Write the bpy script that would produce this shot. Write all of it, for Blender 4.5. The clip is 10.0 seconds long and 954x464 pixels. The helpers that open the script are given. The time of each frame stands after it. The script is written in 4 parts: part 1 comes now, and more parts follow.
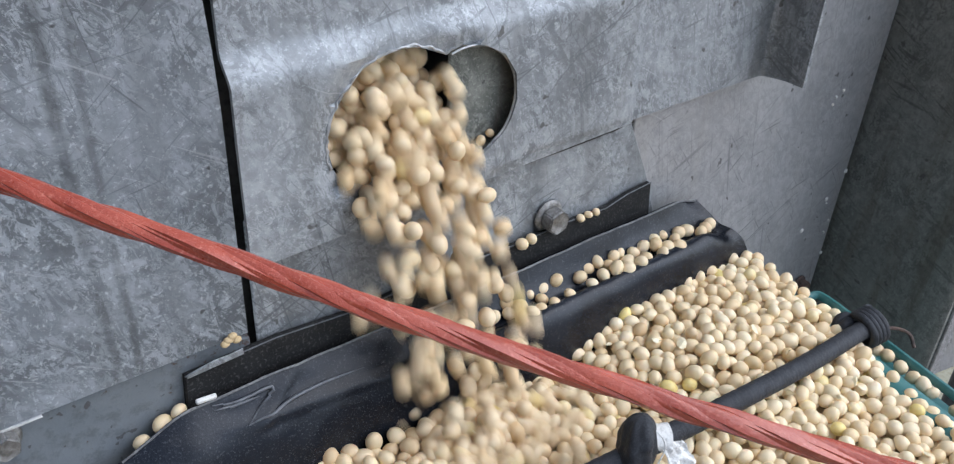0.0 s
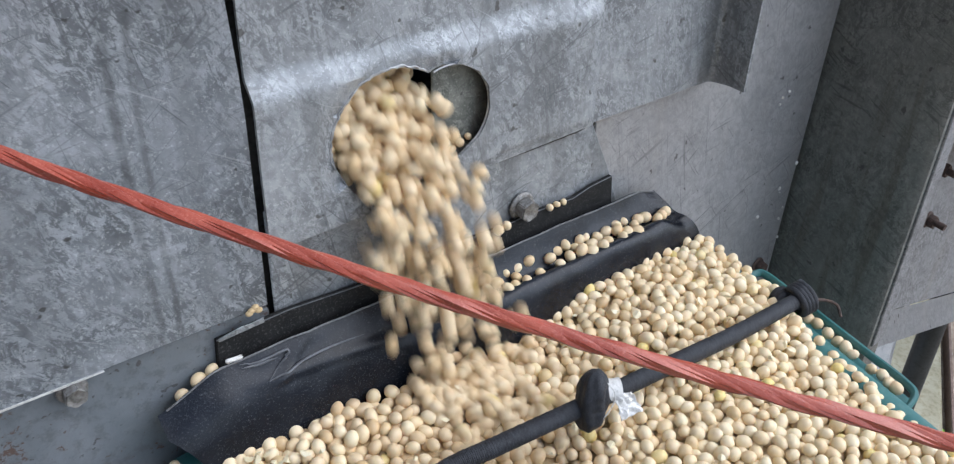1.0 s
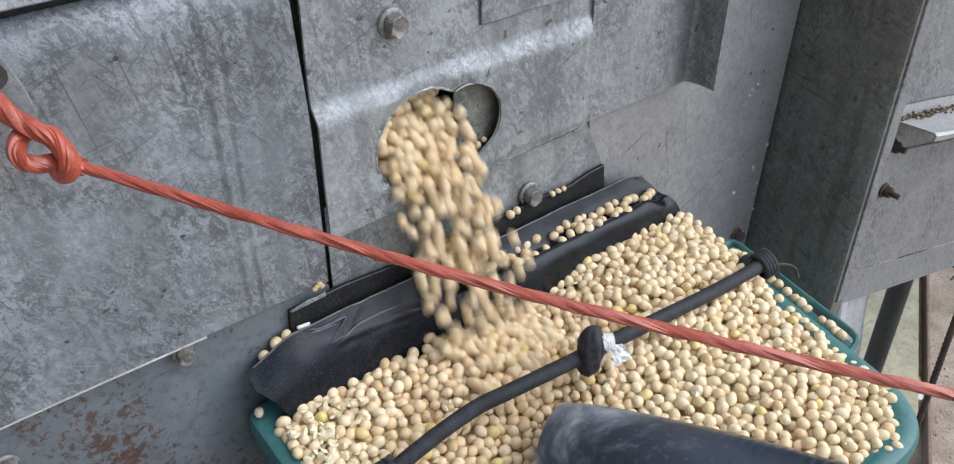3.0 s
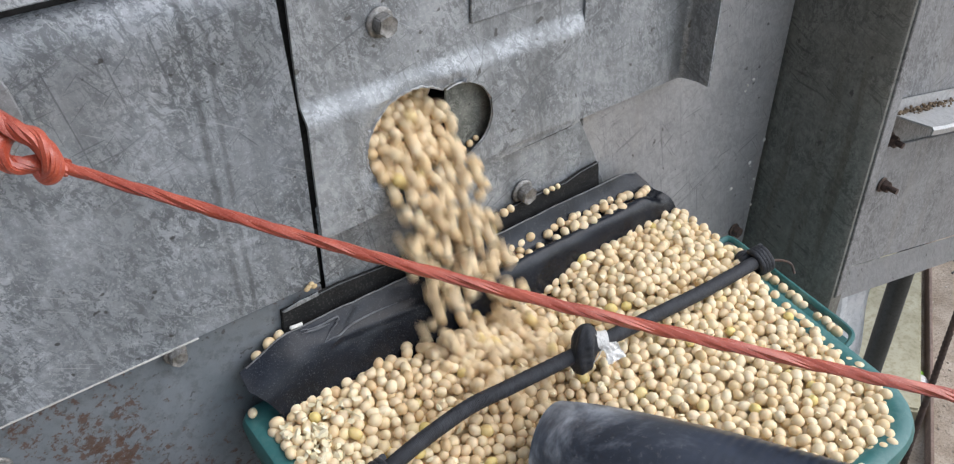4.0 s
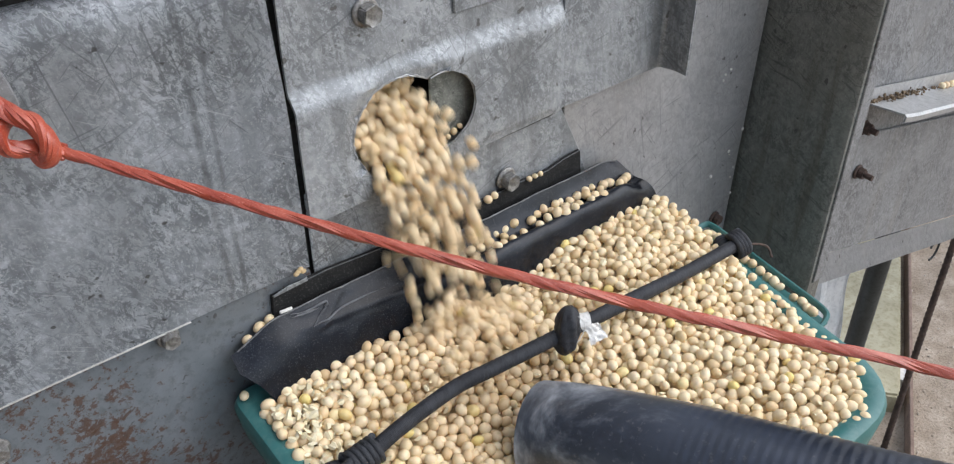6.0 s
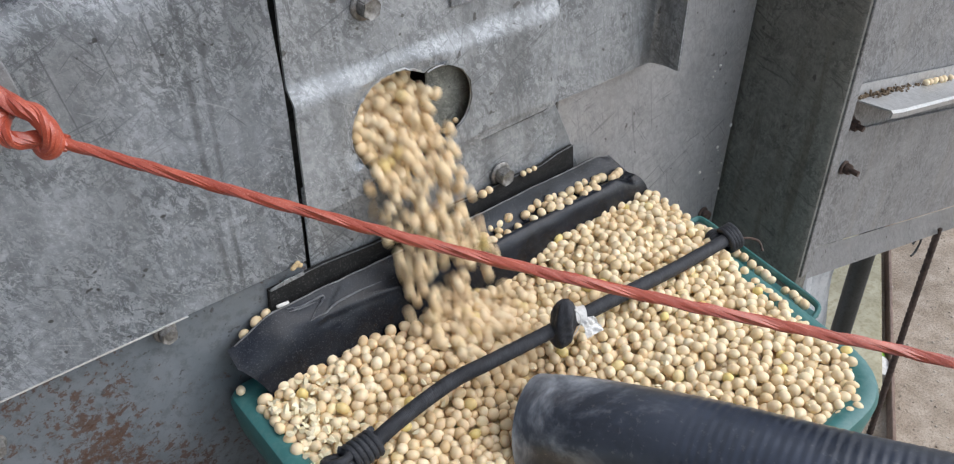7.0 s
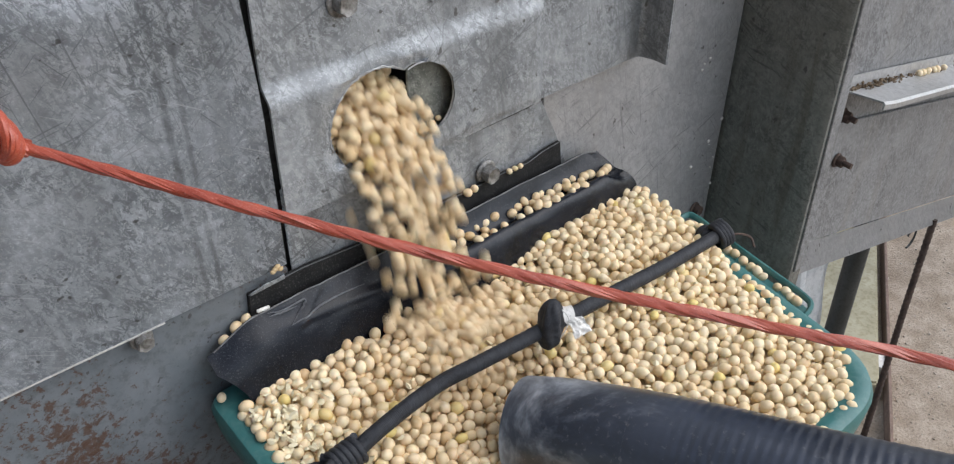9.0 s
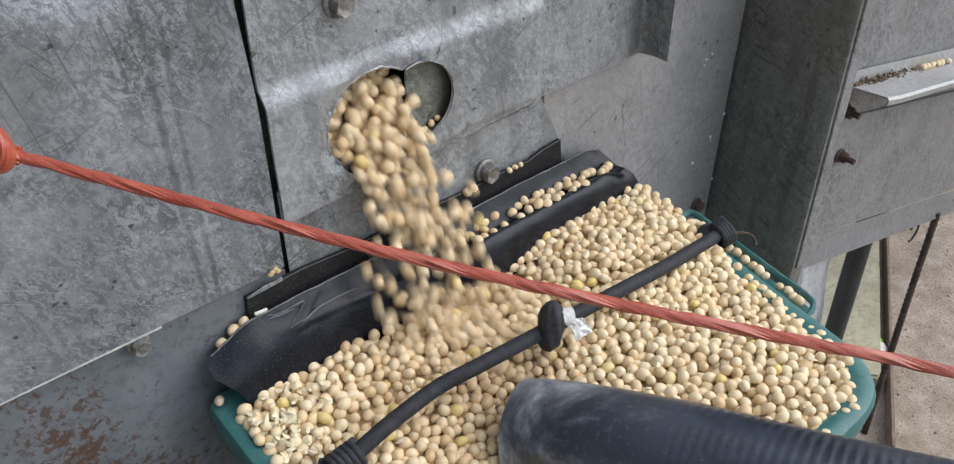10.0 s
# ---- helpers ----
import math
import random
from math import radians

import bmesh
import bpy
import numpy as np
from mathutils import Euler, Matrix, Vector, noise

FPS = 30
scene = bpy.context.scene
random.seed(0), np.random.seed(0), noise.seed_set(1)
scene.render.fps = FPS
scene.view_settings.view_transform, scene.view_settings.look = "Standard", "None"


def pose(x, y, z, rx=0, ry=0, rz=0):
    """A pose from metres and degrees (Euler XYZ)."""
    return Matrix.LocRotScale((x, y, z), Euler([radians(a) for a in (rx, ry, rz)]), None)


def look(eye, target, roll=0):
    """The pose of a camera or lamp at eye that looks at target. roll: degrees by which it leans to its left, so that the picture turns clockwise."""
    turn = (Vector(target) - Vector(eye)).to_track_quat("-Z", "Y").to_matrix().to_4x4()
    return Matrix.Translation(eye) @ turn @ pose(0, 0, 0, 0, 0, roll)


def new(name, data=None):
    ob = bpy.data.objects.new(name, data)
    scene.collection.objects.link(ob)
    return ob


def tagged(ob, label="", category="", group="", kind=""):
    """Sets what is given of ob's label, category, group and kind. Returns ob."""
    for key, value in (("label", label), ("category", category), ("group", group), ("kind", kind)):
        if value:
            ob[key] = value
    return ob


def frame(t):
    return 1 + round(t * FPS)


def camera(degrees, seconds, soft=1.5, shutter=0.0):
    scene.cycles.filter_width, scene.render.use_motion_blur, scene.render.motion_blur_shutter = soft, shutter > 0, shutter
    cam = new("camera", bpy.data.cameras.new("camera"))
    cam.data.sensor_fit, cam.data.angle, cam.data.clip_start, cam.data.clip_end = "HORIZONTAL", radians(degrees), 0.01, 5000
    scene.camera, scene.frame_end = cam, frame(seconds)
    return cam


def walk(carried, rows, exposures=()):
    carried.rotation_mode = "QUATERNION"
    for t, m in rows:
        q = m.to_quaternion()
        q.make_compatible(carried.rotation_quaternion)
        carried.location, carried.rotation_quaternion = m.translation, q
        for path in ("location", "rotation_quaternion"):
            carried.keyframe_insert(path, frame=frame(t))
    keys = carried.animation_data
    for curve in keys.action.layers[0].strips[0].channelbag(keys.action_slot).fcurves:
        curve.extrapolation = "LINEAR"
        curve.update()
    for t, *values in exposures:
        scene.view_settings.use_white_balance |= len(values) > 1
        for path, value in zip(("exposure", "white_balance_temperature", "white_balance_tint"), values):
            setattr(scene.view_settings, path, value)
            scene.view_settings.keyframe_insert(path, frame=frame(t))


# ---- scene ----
from mathutils import geometry

cam = camera(55.5, 10.0, soft=1.2, shutter=0.24)
METRES, EYE, TILT, LEAN, TURN = 0.27, 1.3, -33.0, -2.4, -38.0
ROWS = [
    (0.0, 0.0, 0.0, 0.0, -0.0, 0.0, 0.0),
    (0.5, 0.0352, -0.1134, -0.0041, 0.01, -0.09, 0.21),
    (1.0, 0.0428, -0.2755, -0.0094, 0.21, -0.48, 0.6),
    (1.5, 0.052, -0.5105, 0.0137, 0.29, -1.38, 1.06),
    (2.0, 0.0393, -0.6379, 0.0174, 0.4, -1.99, 1.67),
    (2.5, 0.0089, -0.672, 0.0245, 0.38, -2.21, 2.01),
    (4.0, 0.0462, -0.6653, 0.0356, 0.77, -2.58, 2.73),
    (4.5, 0.0574, -0.6903, 0.0158, 0.81, -2.56, 2.98),
    (5.0, 0.0673, -0.7187, 0.0006, 0.69, -2.68, 3.25),
    (5.5, 0.0667, -0.7198, 0.0061, 0.54, -2.68, 3.31),
    (7.0, 0.0081, -0.7253, -0.0067, -1.43, -2.75, 3.33),
    (7.5, 0.0241, -0.7084, -0.0104, -1.5, -2.73, 3.53),
    (8.0, 0.0254, -0.6916, -0.0022, -1.48, -2.85, 3.68),
    (8.5, 0.0226, -0.6906, 0.0023, -1.5, -2.99, 3.93),
    (9.0, 0.0398, -0.6811, 0.0011, -1.63, -3.09, 4.06),
    (9.5, 0.06, -0.6528, 0.025, -1.63, -3.71, 4.02),
    (10.0, 0.0471, -0.6603, 0.0295, -1.54, -3.84, 4.16),
]

walk(cam, [(t, pose(0, 0, EYE, TILT, LEAN, TURN) @ pose(METRES * x, METRES * y, METRES * z, 90 + pitch, roll, yaw)) for t, x, y, z, yaw, pitch, roll in ROWS],
     [(0.0, 0.12, 6000, 10), (1.0, 0.11, 6080, 10), (2.5, 0.15, 6250, 10), (4.0, 0.15, 6500, 10), (5.6, 0.13, 6550, 10), (7.0, 0.12, 6550, 10), (7.4, 0.0, 6580, 10), (10.0, 0.0, 6600, 10)])

# ---- light: an overcast day ----
SUN_UP, SUN_TURN = 49.0, 128.0
world = bpy.data.worlds.new("overcast_sky")
scene.world = world
world.use_nodes = True
wn = world.node_tree.nodes
sky = wn.new("ShaderNodeTexSky")
sky.sky_type, sky.sun_disc = "NISHITA", False
sky.sun_elevation, sky.sun_rotation = radians(SUN_UP), radians(SUN_TURN)
sky.air_density, sky.dust_density = 1.0, 1.0
pale = wn.new("ShaderNodeHueSaturation")
pale.inputs["Saturation"].default_value = 0.55
world.node_tree.links.new(sky.outputs[0], pale.inputs["Color"])
world.node_tree.links.new(pale.outputs[0], wn["Background"].inputs[0])
wn["Background"].inputs[1].default_value = 0.25
sun = new("sun", bpy.data.lights.new("sun", "SUN"))
sun.data.energy, sun.data.angle, sun.data.color = 2.3, radians(75), (0.985, 0.99, 1.0)
sun.matrix_world = look((0.89, -0.69, 1.30), (0, 0, 0))

GROUND = 0.42
WALL = 0.277  # front of the wall's base sheet


# ---- materials ----
def nodes(name):
    m = bpy.data.materials.new(name)
    m.use_nodes = True
    nt = m.node_tree
    return m, nt, nt.nodes["Principled BSDF"]


class Net:
    """Short hand for a node tree that works in object space."""

    def __init__(self, nt):
        self.nt = nt
        self.co = nt.nodes.new("ShaderNodeTexCoord").outputs["Object"]

    def link(self, a, b):
        self.nt.links.new(a, b)
        return self

    def mapped(self, scale=(1, 1, 1), turn=(0, 0, 0)):
        n = self.nt.nodes.new("ShaderNodeMapping")
        n.inputs["Scale"].default_value = scale
        n.inputs["Rotation"].default_value = [radians(a) for a in turn]
        self.link(self.co, n.inputs[0])
        return n.outputs[0]

    def slanted(self, degrees, scale):
        """Object space turned in the wall's plane, then stretched."""
        a, b = self.nt.nodes.new("ShaderNodeMapping"), self.nt.nodes.new("ShaderNodeMapping")
        a.inputs["Rotation"].default_value = (0, radians(degrees), radians(0.37 * degrees))
        b.inputs["Scale"].default_value = scale
        self.link(self.co, a.inputs[0])
        self.link(a.outputs[0], b.inputs[0])
        return b.outputs[0]

    def math(self, kind, a, b=0.0):
        n = self.nt.nodes.new("ShaderNodeMath")
        n.operation = kind
        for sock, v in zip(n.inputs, (a, b)):
            if isinstance(v, (int, float)):
                sock.default_value = v
            else:
                self.link(v, sock)
        return n.outputs[0]

    def axis(self, which):
        n = self.nt.nodes.new("ShaderNodeSeparateXYZ")
        self.link(self.co, n.inputs[0])
        return n.outputs[which]

    def noise(self, scale, detail=4.0, rough=0.6, co=None, warp=0.0):
        n = self.nt.nodes.new("ShaderNodeTexNoise")
        n.inputs["Scale"].default_value, n.inputs["Detail"].default_value = scale, detail
        n.inputs["Roughness"].default_value, n.inputs["Distortion"].default_value = rough, warp
        self.link(co or self.co, n.inputs["Vector"])
        return n.outputs["Fac"]

    def cells(self, scale, co=None, out="Color"):
        n = self.nt.nodes.new("ShaderNodeTexVoronoi")
        n.inputs["Scale"].default_value = scale
        self.link(co or self.co, n.inputs["Vector"])
        return n.outputs[out]

    def ramp(self, fac, *stops):
        n = self.nt.nodes.new("ShaderNodeValToRGB")
        els = n.color_ramp.elements
        while len(els) < len(stops):
            els.new(0.5)
        for e, (p, c) in zip(els, stops):
            e.position = p
            e.color = (c, c, c, 1) if isinstance(c, (int, float)) else (*c, 1)
        self.link(fac, n.inputs[0])
        return n.outputs[0]

    def mix(self, fac, a, b, kind="MIX"):
        n = self.nt.nodes.new("ShaderNodeMix")
        n.data_type, n.blend_type = "RGBA", kind
        for k, v in ((0, fac), (6, a), (7, b)):
            sock = n.inputs[k]
            if isinstance(v, (int, float)):
                sock.default_value = v if k == 0 else (v, v, v, 1)
            elif isinstance(v, tuple):
                sock.default_value = (*v, 1)
            else:
                self.link(v, sock)
        return n.outputs[2]

    def bump(self, height, strength, distance, onto):
        n = self.nt.nodes.new("ShaderNodeBump")
        n.inputs["Strength"].default_value, n.inputs["Distance"].default_value = strength, distance
        self.link(height, n.inputs["Height"])
        self.link(n.outputs[0], onto.inputs["Normal"])

    def random(self, island=True):
        if island:
            return self.nt.nodes.new("ShaderNodeNewGeometry").outputs["Random Per Island"]
        return self.nt.nodes.new("ShaderNodeObjectInfo").outputs["Random"]


def zinc(name, dark, light, metal=0.75, rough=(0.36, 0.62), stain=0.5, tint=(0.21, 0.22, 0.225), spot=1.0, dents=0.15, runs=(), scratch=1.0):
    """Weathered galvanised sheet: cloudy oxide, clustered dark flecks, scratches, dirt runs and wider dark bands (x,
    half width, strength).
    """
    m, nt, p = nodes(name)
    n = Net(nt)
    deep = tuple(c * 0.40 for c in dark)
    cloud = n.noise(10, 8, 0.70, warp=0.9)
    broad = n.noise(4.2, 3, 0.55, warp=0.6)
    fine = n.noise(190, 4, 0.7)
    col = n.mix(n.ramp(cloud, (0.36, 0.0), (0.64, 1.0)), dark, light)
    col = n.mix(n.ramp(broad, (0.42, 0.0), (0.62, 0.55)), col, tuple(0.55 * a + 0.45 * b for a, b in zip(dark, light)))
    col = n.mix(n.ramp(fine, (0.45, 0.0), (0.62, 0.4)), col, tuple(c * 0.76 for c in dark))
    # brushed wipes, nearly level
    wipe = n.noise(16, 5, 0.7, n.slanted(-14, (1, 1, 7)), 0.5)
    col = n.mix(n.ramp(wipe, (0.50, 0.0), (0.66, 0.45)), col, light)
    # dark patina in clusters of small flecks
    where = n.ramp(n.noise(19, 6, 0.7, warp=0.7), (0.38, 0.20), (0.58, 1.0))
    patch = n.ramp(n.noise(130, 9, 0.82, n.slanted(24, (1, 1, 0.5)), 1.0), (0.495, 0.0), (0.545, 1.0))
    flake = n.ramp(n.noise(330, 4, 0.75, n.slanted(31, (1, 1, 0.5)), 0.6), (0.515, 0.0), (0.560, 1.0))
    dots = n.mix(1.0, n.mix(1.0, patch, flake, "LIGHTEN"), where, "MULTIPLY")
    col = n.mix(n.mix(min(0.80 * spot, 1.0), 0.0, dots), col, tuple(c * 0.50 for c in dark))
    pale = n.ramp(n.noise(540, 3, 0.7), (0.35, 0.5 * spot), (0.41, 0.0))
    col = n.mix(pale, col, tuple(min(c * 1.25, 0.85) for c in light))
    # runs of dirt, and dark bands at set places
    streak = n.noise(8, 5, 0.65, n.mapped((5, 5, 0.45)), 0.5)
    col = n.mix(n.ramp(streak, (0.52, 0.0), (0.64, stain * 0.6)), col, tint)
    waver = n.math("MULTIPLY", n.math("SUBTRACT", n.noise(24, 5, 0.65, n.mapped((1, 1, 0.45))), 0.5), 0.009)
    for x, half, amount in runs:
        off = n.math("ABSOLUTE", n.math("ADD", n.math("SUBTRACT", n.axis("X"), x), waver))
        band = n.ramp(n.math("DIVIDE", off, half), (0.35, 1.0), (1.0, 0.0))
        band = n.mix(1.0, band, n.ramp(n.noise(46, 6, 0.75), (0.38, 0.15), (0.58, amount)), "MULTIPLY")
        col = n.mix(band, col, tuple(c * 0.62 for c in tint))
    # scratches: long thin lines at several slants, dark, some bright
    cut = None
    for turn, size, thin, edge in ((12, 13, 55, 0.655), (-66, 12, 50, 0.665), (-48, 30, 26, 0.67), (38, 34, 22, 0.675), (-80, 40, 24, 0.67)):
        line = n.ramp(n.noise(size, 2, 0.4, n.slanted(turn, (thin, 1, 1)), 0.15), (edge, 0.0), (edge + 0.03, 1.0))
        cut = line if cut is None else n.mix(1.0, cut, line, "LIGHTEN")
    cut = n.mix(1.0, cut, n.ramp(n.noise(17, 3, 0.6), (0.42, 0.05), (0.60, 1.0)), "MULTIPLY")
    col = n.mix(n.mix(min(0.62 * scratch, 1.0), 0.0, cut), col, deep)
    glint = n.ramp(n.noise(26, 2, 0.4, n.slanted(58, (40, 1, 1)), 0.1), (0.70, 0.0), (0.73, 0.28 * scratch))
    col = n.mix(glint, col, tuple(min(c * 1.3, 0.85) for c in light))
    spots = n.ramp(n.noise(120, 2, 0.5), (0.71, 0.0), (0.735, 1.0))
    col = n.mix(n.mix(0.8, 0.0, spots), col, (0.075, 0.07, 0.065))
    n.link(col, p.inputs["Base Color"])
    p.inputs["Metallic"].default_value = metal
    n.link(n.ramp(n.mix(0.5, cloud, fine), (0.3, rough[0]), (0.7, rough[1])), p.inputs["Roughness"])
    n.bump(n.mix(0.6, n.mix(0.3, fine, cut), n.noise(7, 2)), dents, 0.004, p)
    return m


def simple(name, a, b, scale=40.0, rough=0.6, metal=0.0, bump=0.2, depth=0.001, second=None, stretch=(1, 1, 1), fine=9, cover=0.48, coat=0.0, spec=0.5):
    m, nt, p = nodes(name)
    n = Net(nt)
    co = n.mapped(stretch)
    big, small = n.noise(scale, 5, 0.6, co), n.noise(scale * fine, 3, 0.65, co)
    col = n.mix(n.ramp(big, (0.35, 0.0), (0.65, 1.0)), a, b)
    col = n.mix(n.ramp(small, (cover, 0.0), (cover + 0.18, 0.55)), col, second or tuple(c * 0.6 for c in a))
    n.link(col, p.inputs["Base Color"])
    p.inputs["Metallic"].default_value = metal
    p.inputs["Coat Weight"].default_value = coat
    p.inputs["Specular IOR Level"].default_value = spec
    n.link(n.ramp(small, (0.3, max(rough - 0.08, 0.05)), (0.7, min(rough + 0.1, 1.0))), p.inputs["Roughness"])
    n.bump(n.mix(0.5, big, small), bump, depth, p)
    return m


def bean_material(name, island, tan=1.0, yellow=0.0):
    m, nt, p = nodes(name)
    n = Net(nt)
    r = n.random(island)
    col = n.ramp(r, (0.0, (0.68, 0.505, 0.275)), (0.15, (0.75, 0.58, 0.35)), (0.55, (0.795, 0.645, 0.415)), (0.88, (0.815, 0.685, 0.465)), (0.965 - yellow, (0.81, 0.67, 0.42)), (0.994 - yellow, (0.76, 0.60, 0.22)))
    blot = n.noise(150, 3, 0.6)
    col = n.mix(n.ramp(blot, (0.48, 0.0), (0.78, 0.3)), col, (0.52, 0.35, 0.17))
    dust = n.noise(500, 2, 0.6)
    col = n.mix(n.ramp(dust, (0.5, 0.0), (0.8, 0.3)), col, (0.77, 0.66, 0.47))
    col = n.mix(1.0, col, (tan, tan ** 1.40, tan ** 1.7), "MULTIPLY")
    n.link(col, p.inputs["Base Color"])
    n.link(n.ramp(blot, (0.3, 0.42), (0.7, 0.62)), p.inputs["Roughness"])
    p.inputs["Subsurface Weight"].default_value = 0.08
    p.inputs["Subsurface Radius"].default_value = (0.004, 0.002, 0.001)
    n.bump(n.mix(0.5, blot, dust), 0.15, 0.0006, p)
    return m


# the panel's last two runs are broad bands that darken its left part
M_PANEL = zinc("galvanised_panel", (0.38, 0.405, 0.432), (0.65, 0.678, 0.708), metal=0.22, stain=0.55, spot=1.1, runs=((0.056, 0.0030, 0.62), (0.0650, 0.0022, 0.52), (-0.022, 0.045, 0.30), (-0.085, 0.03, 0.4)))
M_PLATE = zinc("galvanised_plate", (0.27, 0.285, 0.30), (0.43, 0.445, 0.455), metal=0.3, stain=0.85, tint=(0.16, 0.166, 0.168), rough=(0.44, 0.62), runs=((0.262, 0.010, 0.45), (0.300, 0.006, 0.4), (0.232, 0.004, 0.35)))
M_BASE = zinc("bright_sheet", (0.36, 0.364, 0.37), (0.47, 0.472, 0.476), metal=0.4, rough=(0.28, 0.42), spot=0.4, stain=0.3, tint=(0.36, 0.34, 0.30))
M_GATE = zinc("tarnished_gate", (0.15, 0.155, 0.135), (0.30, 0.305, 0.27), metal=0.2, stain=0.6, tint=(0.13, 0.10, 0.07), spot=1.3, rough=(0.55, 0.8))
M_POST = zinc("tarnished_post", (0.165, 0.166, 0.150), (0.27, 0.268, 0.245), metal=0.35, stain=0.85, tint=(0.105, 0.088, 0.064), spot=0.85, rough=(0.5, 0.75))
M_SIDE = zinc("side_sheet", (0.205, 0.210, 0.219), (0.318, 0.323, 0.331), metal=0.3, stain=0.4, tint=(0.24, 0.22, 0.19))
M_EDGE = simple("cut_edge", (0.46, 0.45, 0.43), (0.64, 0.63, 0.60), 80, 0.6, 0.1)
M_STEEL = simple("bolt_steel", (0.12, 0.119, 0.115), (0.36, 0.356, 0.35), 300, 0.45, 0.6, 0.4, 0.0006, (0.20, 0.16, 0.11))
M_RUSTBOLT = simple("rusty_bolt", (0.06, 0.045, 0.04), (0.14, 0.09, 0.07), 300, 0.8, 0.2, 0.6, 0.001)
M_GREEN = simple("green_plastic", (0.028, 0.118, 0.114), (0.044, 0.165, 0.160), 22, 0.40, 0, 0.15, 0.0008, (0.09, 0.19, 0.18))
M_RUBBER = simple("black_rubber", (0.006, 0.007, 0.010), (0.014, 0.017, 0.024), 26, 0.20, 0, 0.3, 0.001, (0.075, 0.079, 0.086), fine=42, cover=0.54, spec=0.25)
M_PALE_RUBBER = simple("pale_rubber", (0.050, 0.054, 0.062), (0.13, 0.137, 0.15), 160, 0.4)
M_RUBBER_EDGE = simple("worn_rubber_edge", (0.10, 0.10, 0.105), (0.22, 0.22, 0.22), 90, 0.7)
M_STRIP = simple("dusty_rubber", (0.009, 0.009, 0.0095), (0.020, 0.020, 0.020), 40, 0.7, 0, 0.4, 0.001, (0.13, 0.127, 0.122), fine=20, cover=0.54, spec=0.22)
M_CORD = simple("black_elastic", (0.012, 0.013, 0.017), (0.028, 0.030, 0.036), 120, 0.6, 0, 0.8, 0.001, (0.075, 0.078, 0.085), spec=0.35, fine=14)
M_TAPE = simple("white_tape", (0.66, 0.64, 0.60), (0.80, 0.79, 0.76), 90, 0.7, 0, 0.6, 0.001)
M_ROPE = simple("red_twine", (0.29, 0.040, 0.018), (0.43, 0.085, 0.046), 60, 0.34, 0, 0.5, 0.0008, (0.60, 0.21, 0.14), fine=22, cover=0.54, coat=0.4)
# near-black for gaps, hole and hopper inside: their shade is in the colour
M_DARK = simple("shade_black", (0.03, 0.028, 0.025), (0.06, 0.055, 0.05), 30, 0.8)
M_CHAFF = simple("pale_husk", (0.76, 0.66, 0.42), (0.84, 0.77, 0.58), 200, 0.6, 0, 0.3, 0.0005, (0.70, 0.57, 0.30))
M_DEBRIS = simple("brown_debris", (0.10, 0.07, 0.045), (0.22, 0.16, 0.10), 200, 0.9)
M_BLOCKER = simple("light_blocker", (0.05, 0.05, 0.048), (0.09, 0.088, 0.08), 6, 0.85)
M_BED = simple("bean_bed", (0.50, 0.36, 0.19), (0.62, 0.47, 0.27), 150, 0.8)
M_CONCRETE = simple("worn_concrete", (0.31, 0.28, 0.185), (0.43, 0.39, 0.275), 18, 0.85, 0, 0.5, 0.003, (0.22, 0.19, 0.10))
M_GROUND = simple("gritty_ground", (0.26, 0.205, 0.150), (0.43, 0.355, 0.280), 24, 0.9, 0, 0.9, 0.006, (0.12, 0.088, 0.060), fine=11, cover=0.50)
M_GRIT = simple("pale_grit", (0.34, 0.28, 0.22), (0.55, 0.49, 0.42), 60, 0.9)
M_FILM = simple("cloudy_plastic", (0.52, 0.54, 0.56), (0.70, 0.71, 0.72), 20, 0.35, 0, 0.3, 0.003, (0.38, 0.40, 0.42))
M_LIME = simple("lime_plastic", (0.30, 0.62, 0.05), (0.38, 0.70, 0.08), 60, 0.4)
M_PIPE = simple("black_pipe", (0.015, 0.018, 0.018), (0.035, 0.04, 0.04), 30, 0.45, 0, 0.2, 0.001)
M_BAR = simple("brown_iron", (0.17, 0.115, 0.09), (0.27, 0.19, 0.15), 60, 0.85, 0.1, 0.5, 0.001)
M_RUST = simple("rusty_iron", (0.035, 0.024, 0.020), (0.085, 0.055, 0.042), 60, 0.85, 0.2, 0.5, 0.001)
M_BEAN = bean_material("soybean_skin", True, 1.0, 0.018)
M_BEAN_ONE = bean_material("soybean_skin_single", False)
M_BEAN_STRAY = bean_material("stray_soybean_skin", False, 0.95)
# darker bean copies: tanner skins, plus shade near the opening put into the colour
M_BEAN_FALL = bean_material("falling_soybean_skin", False, 0.89)
M_BEAN_TAN_SHADED = bean_material("tan_shaded_soybean_skin", True, 0.88)


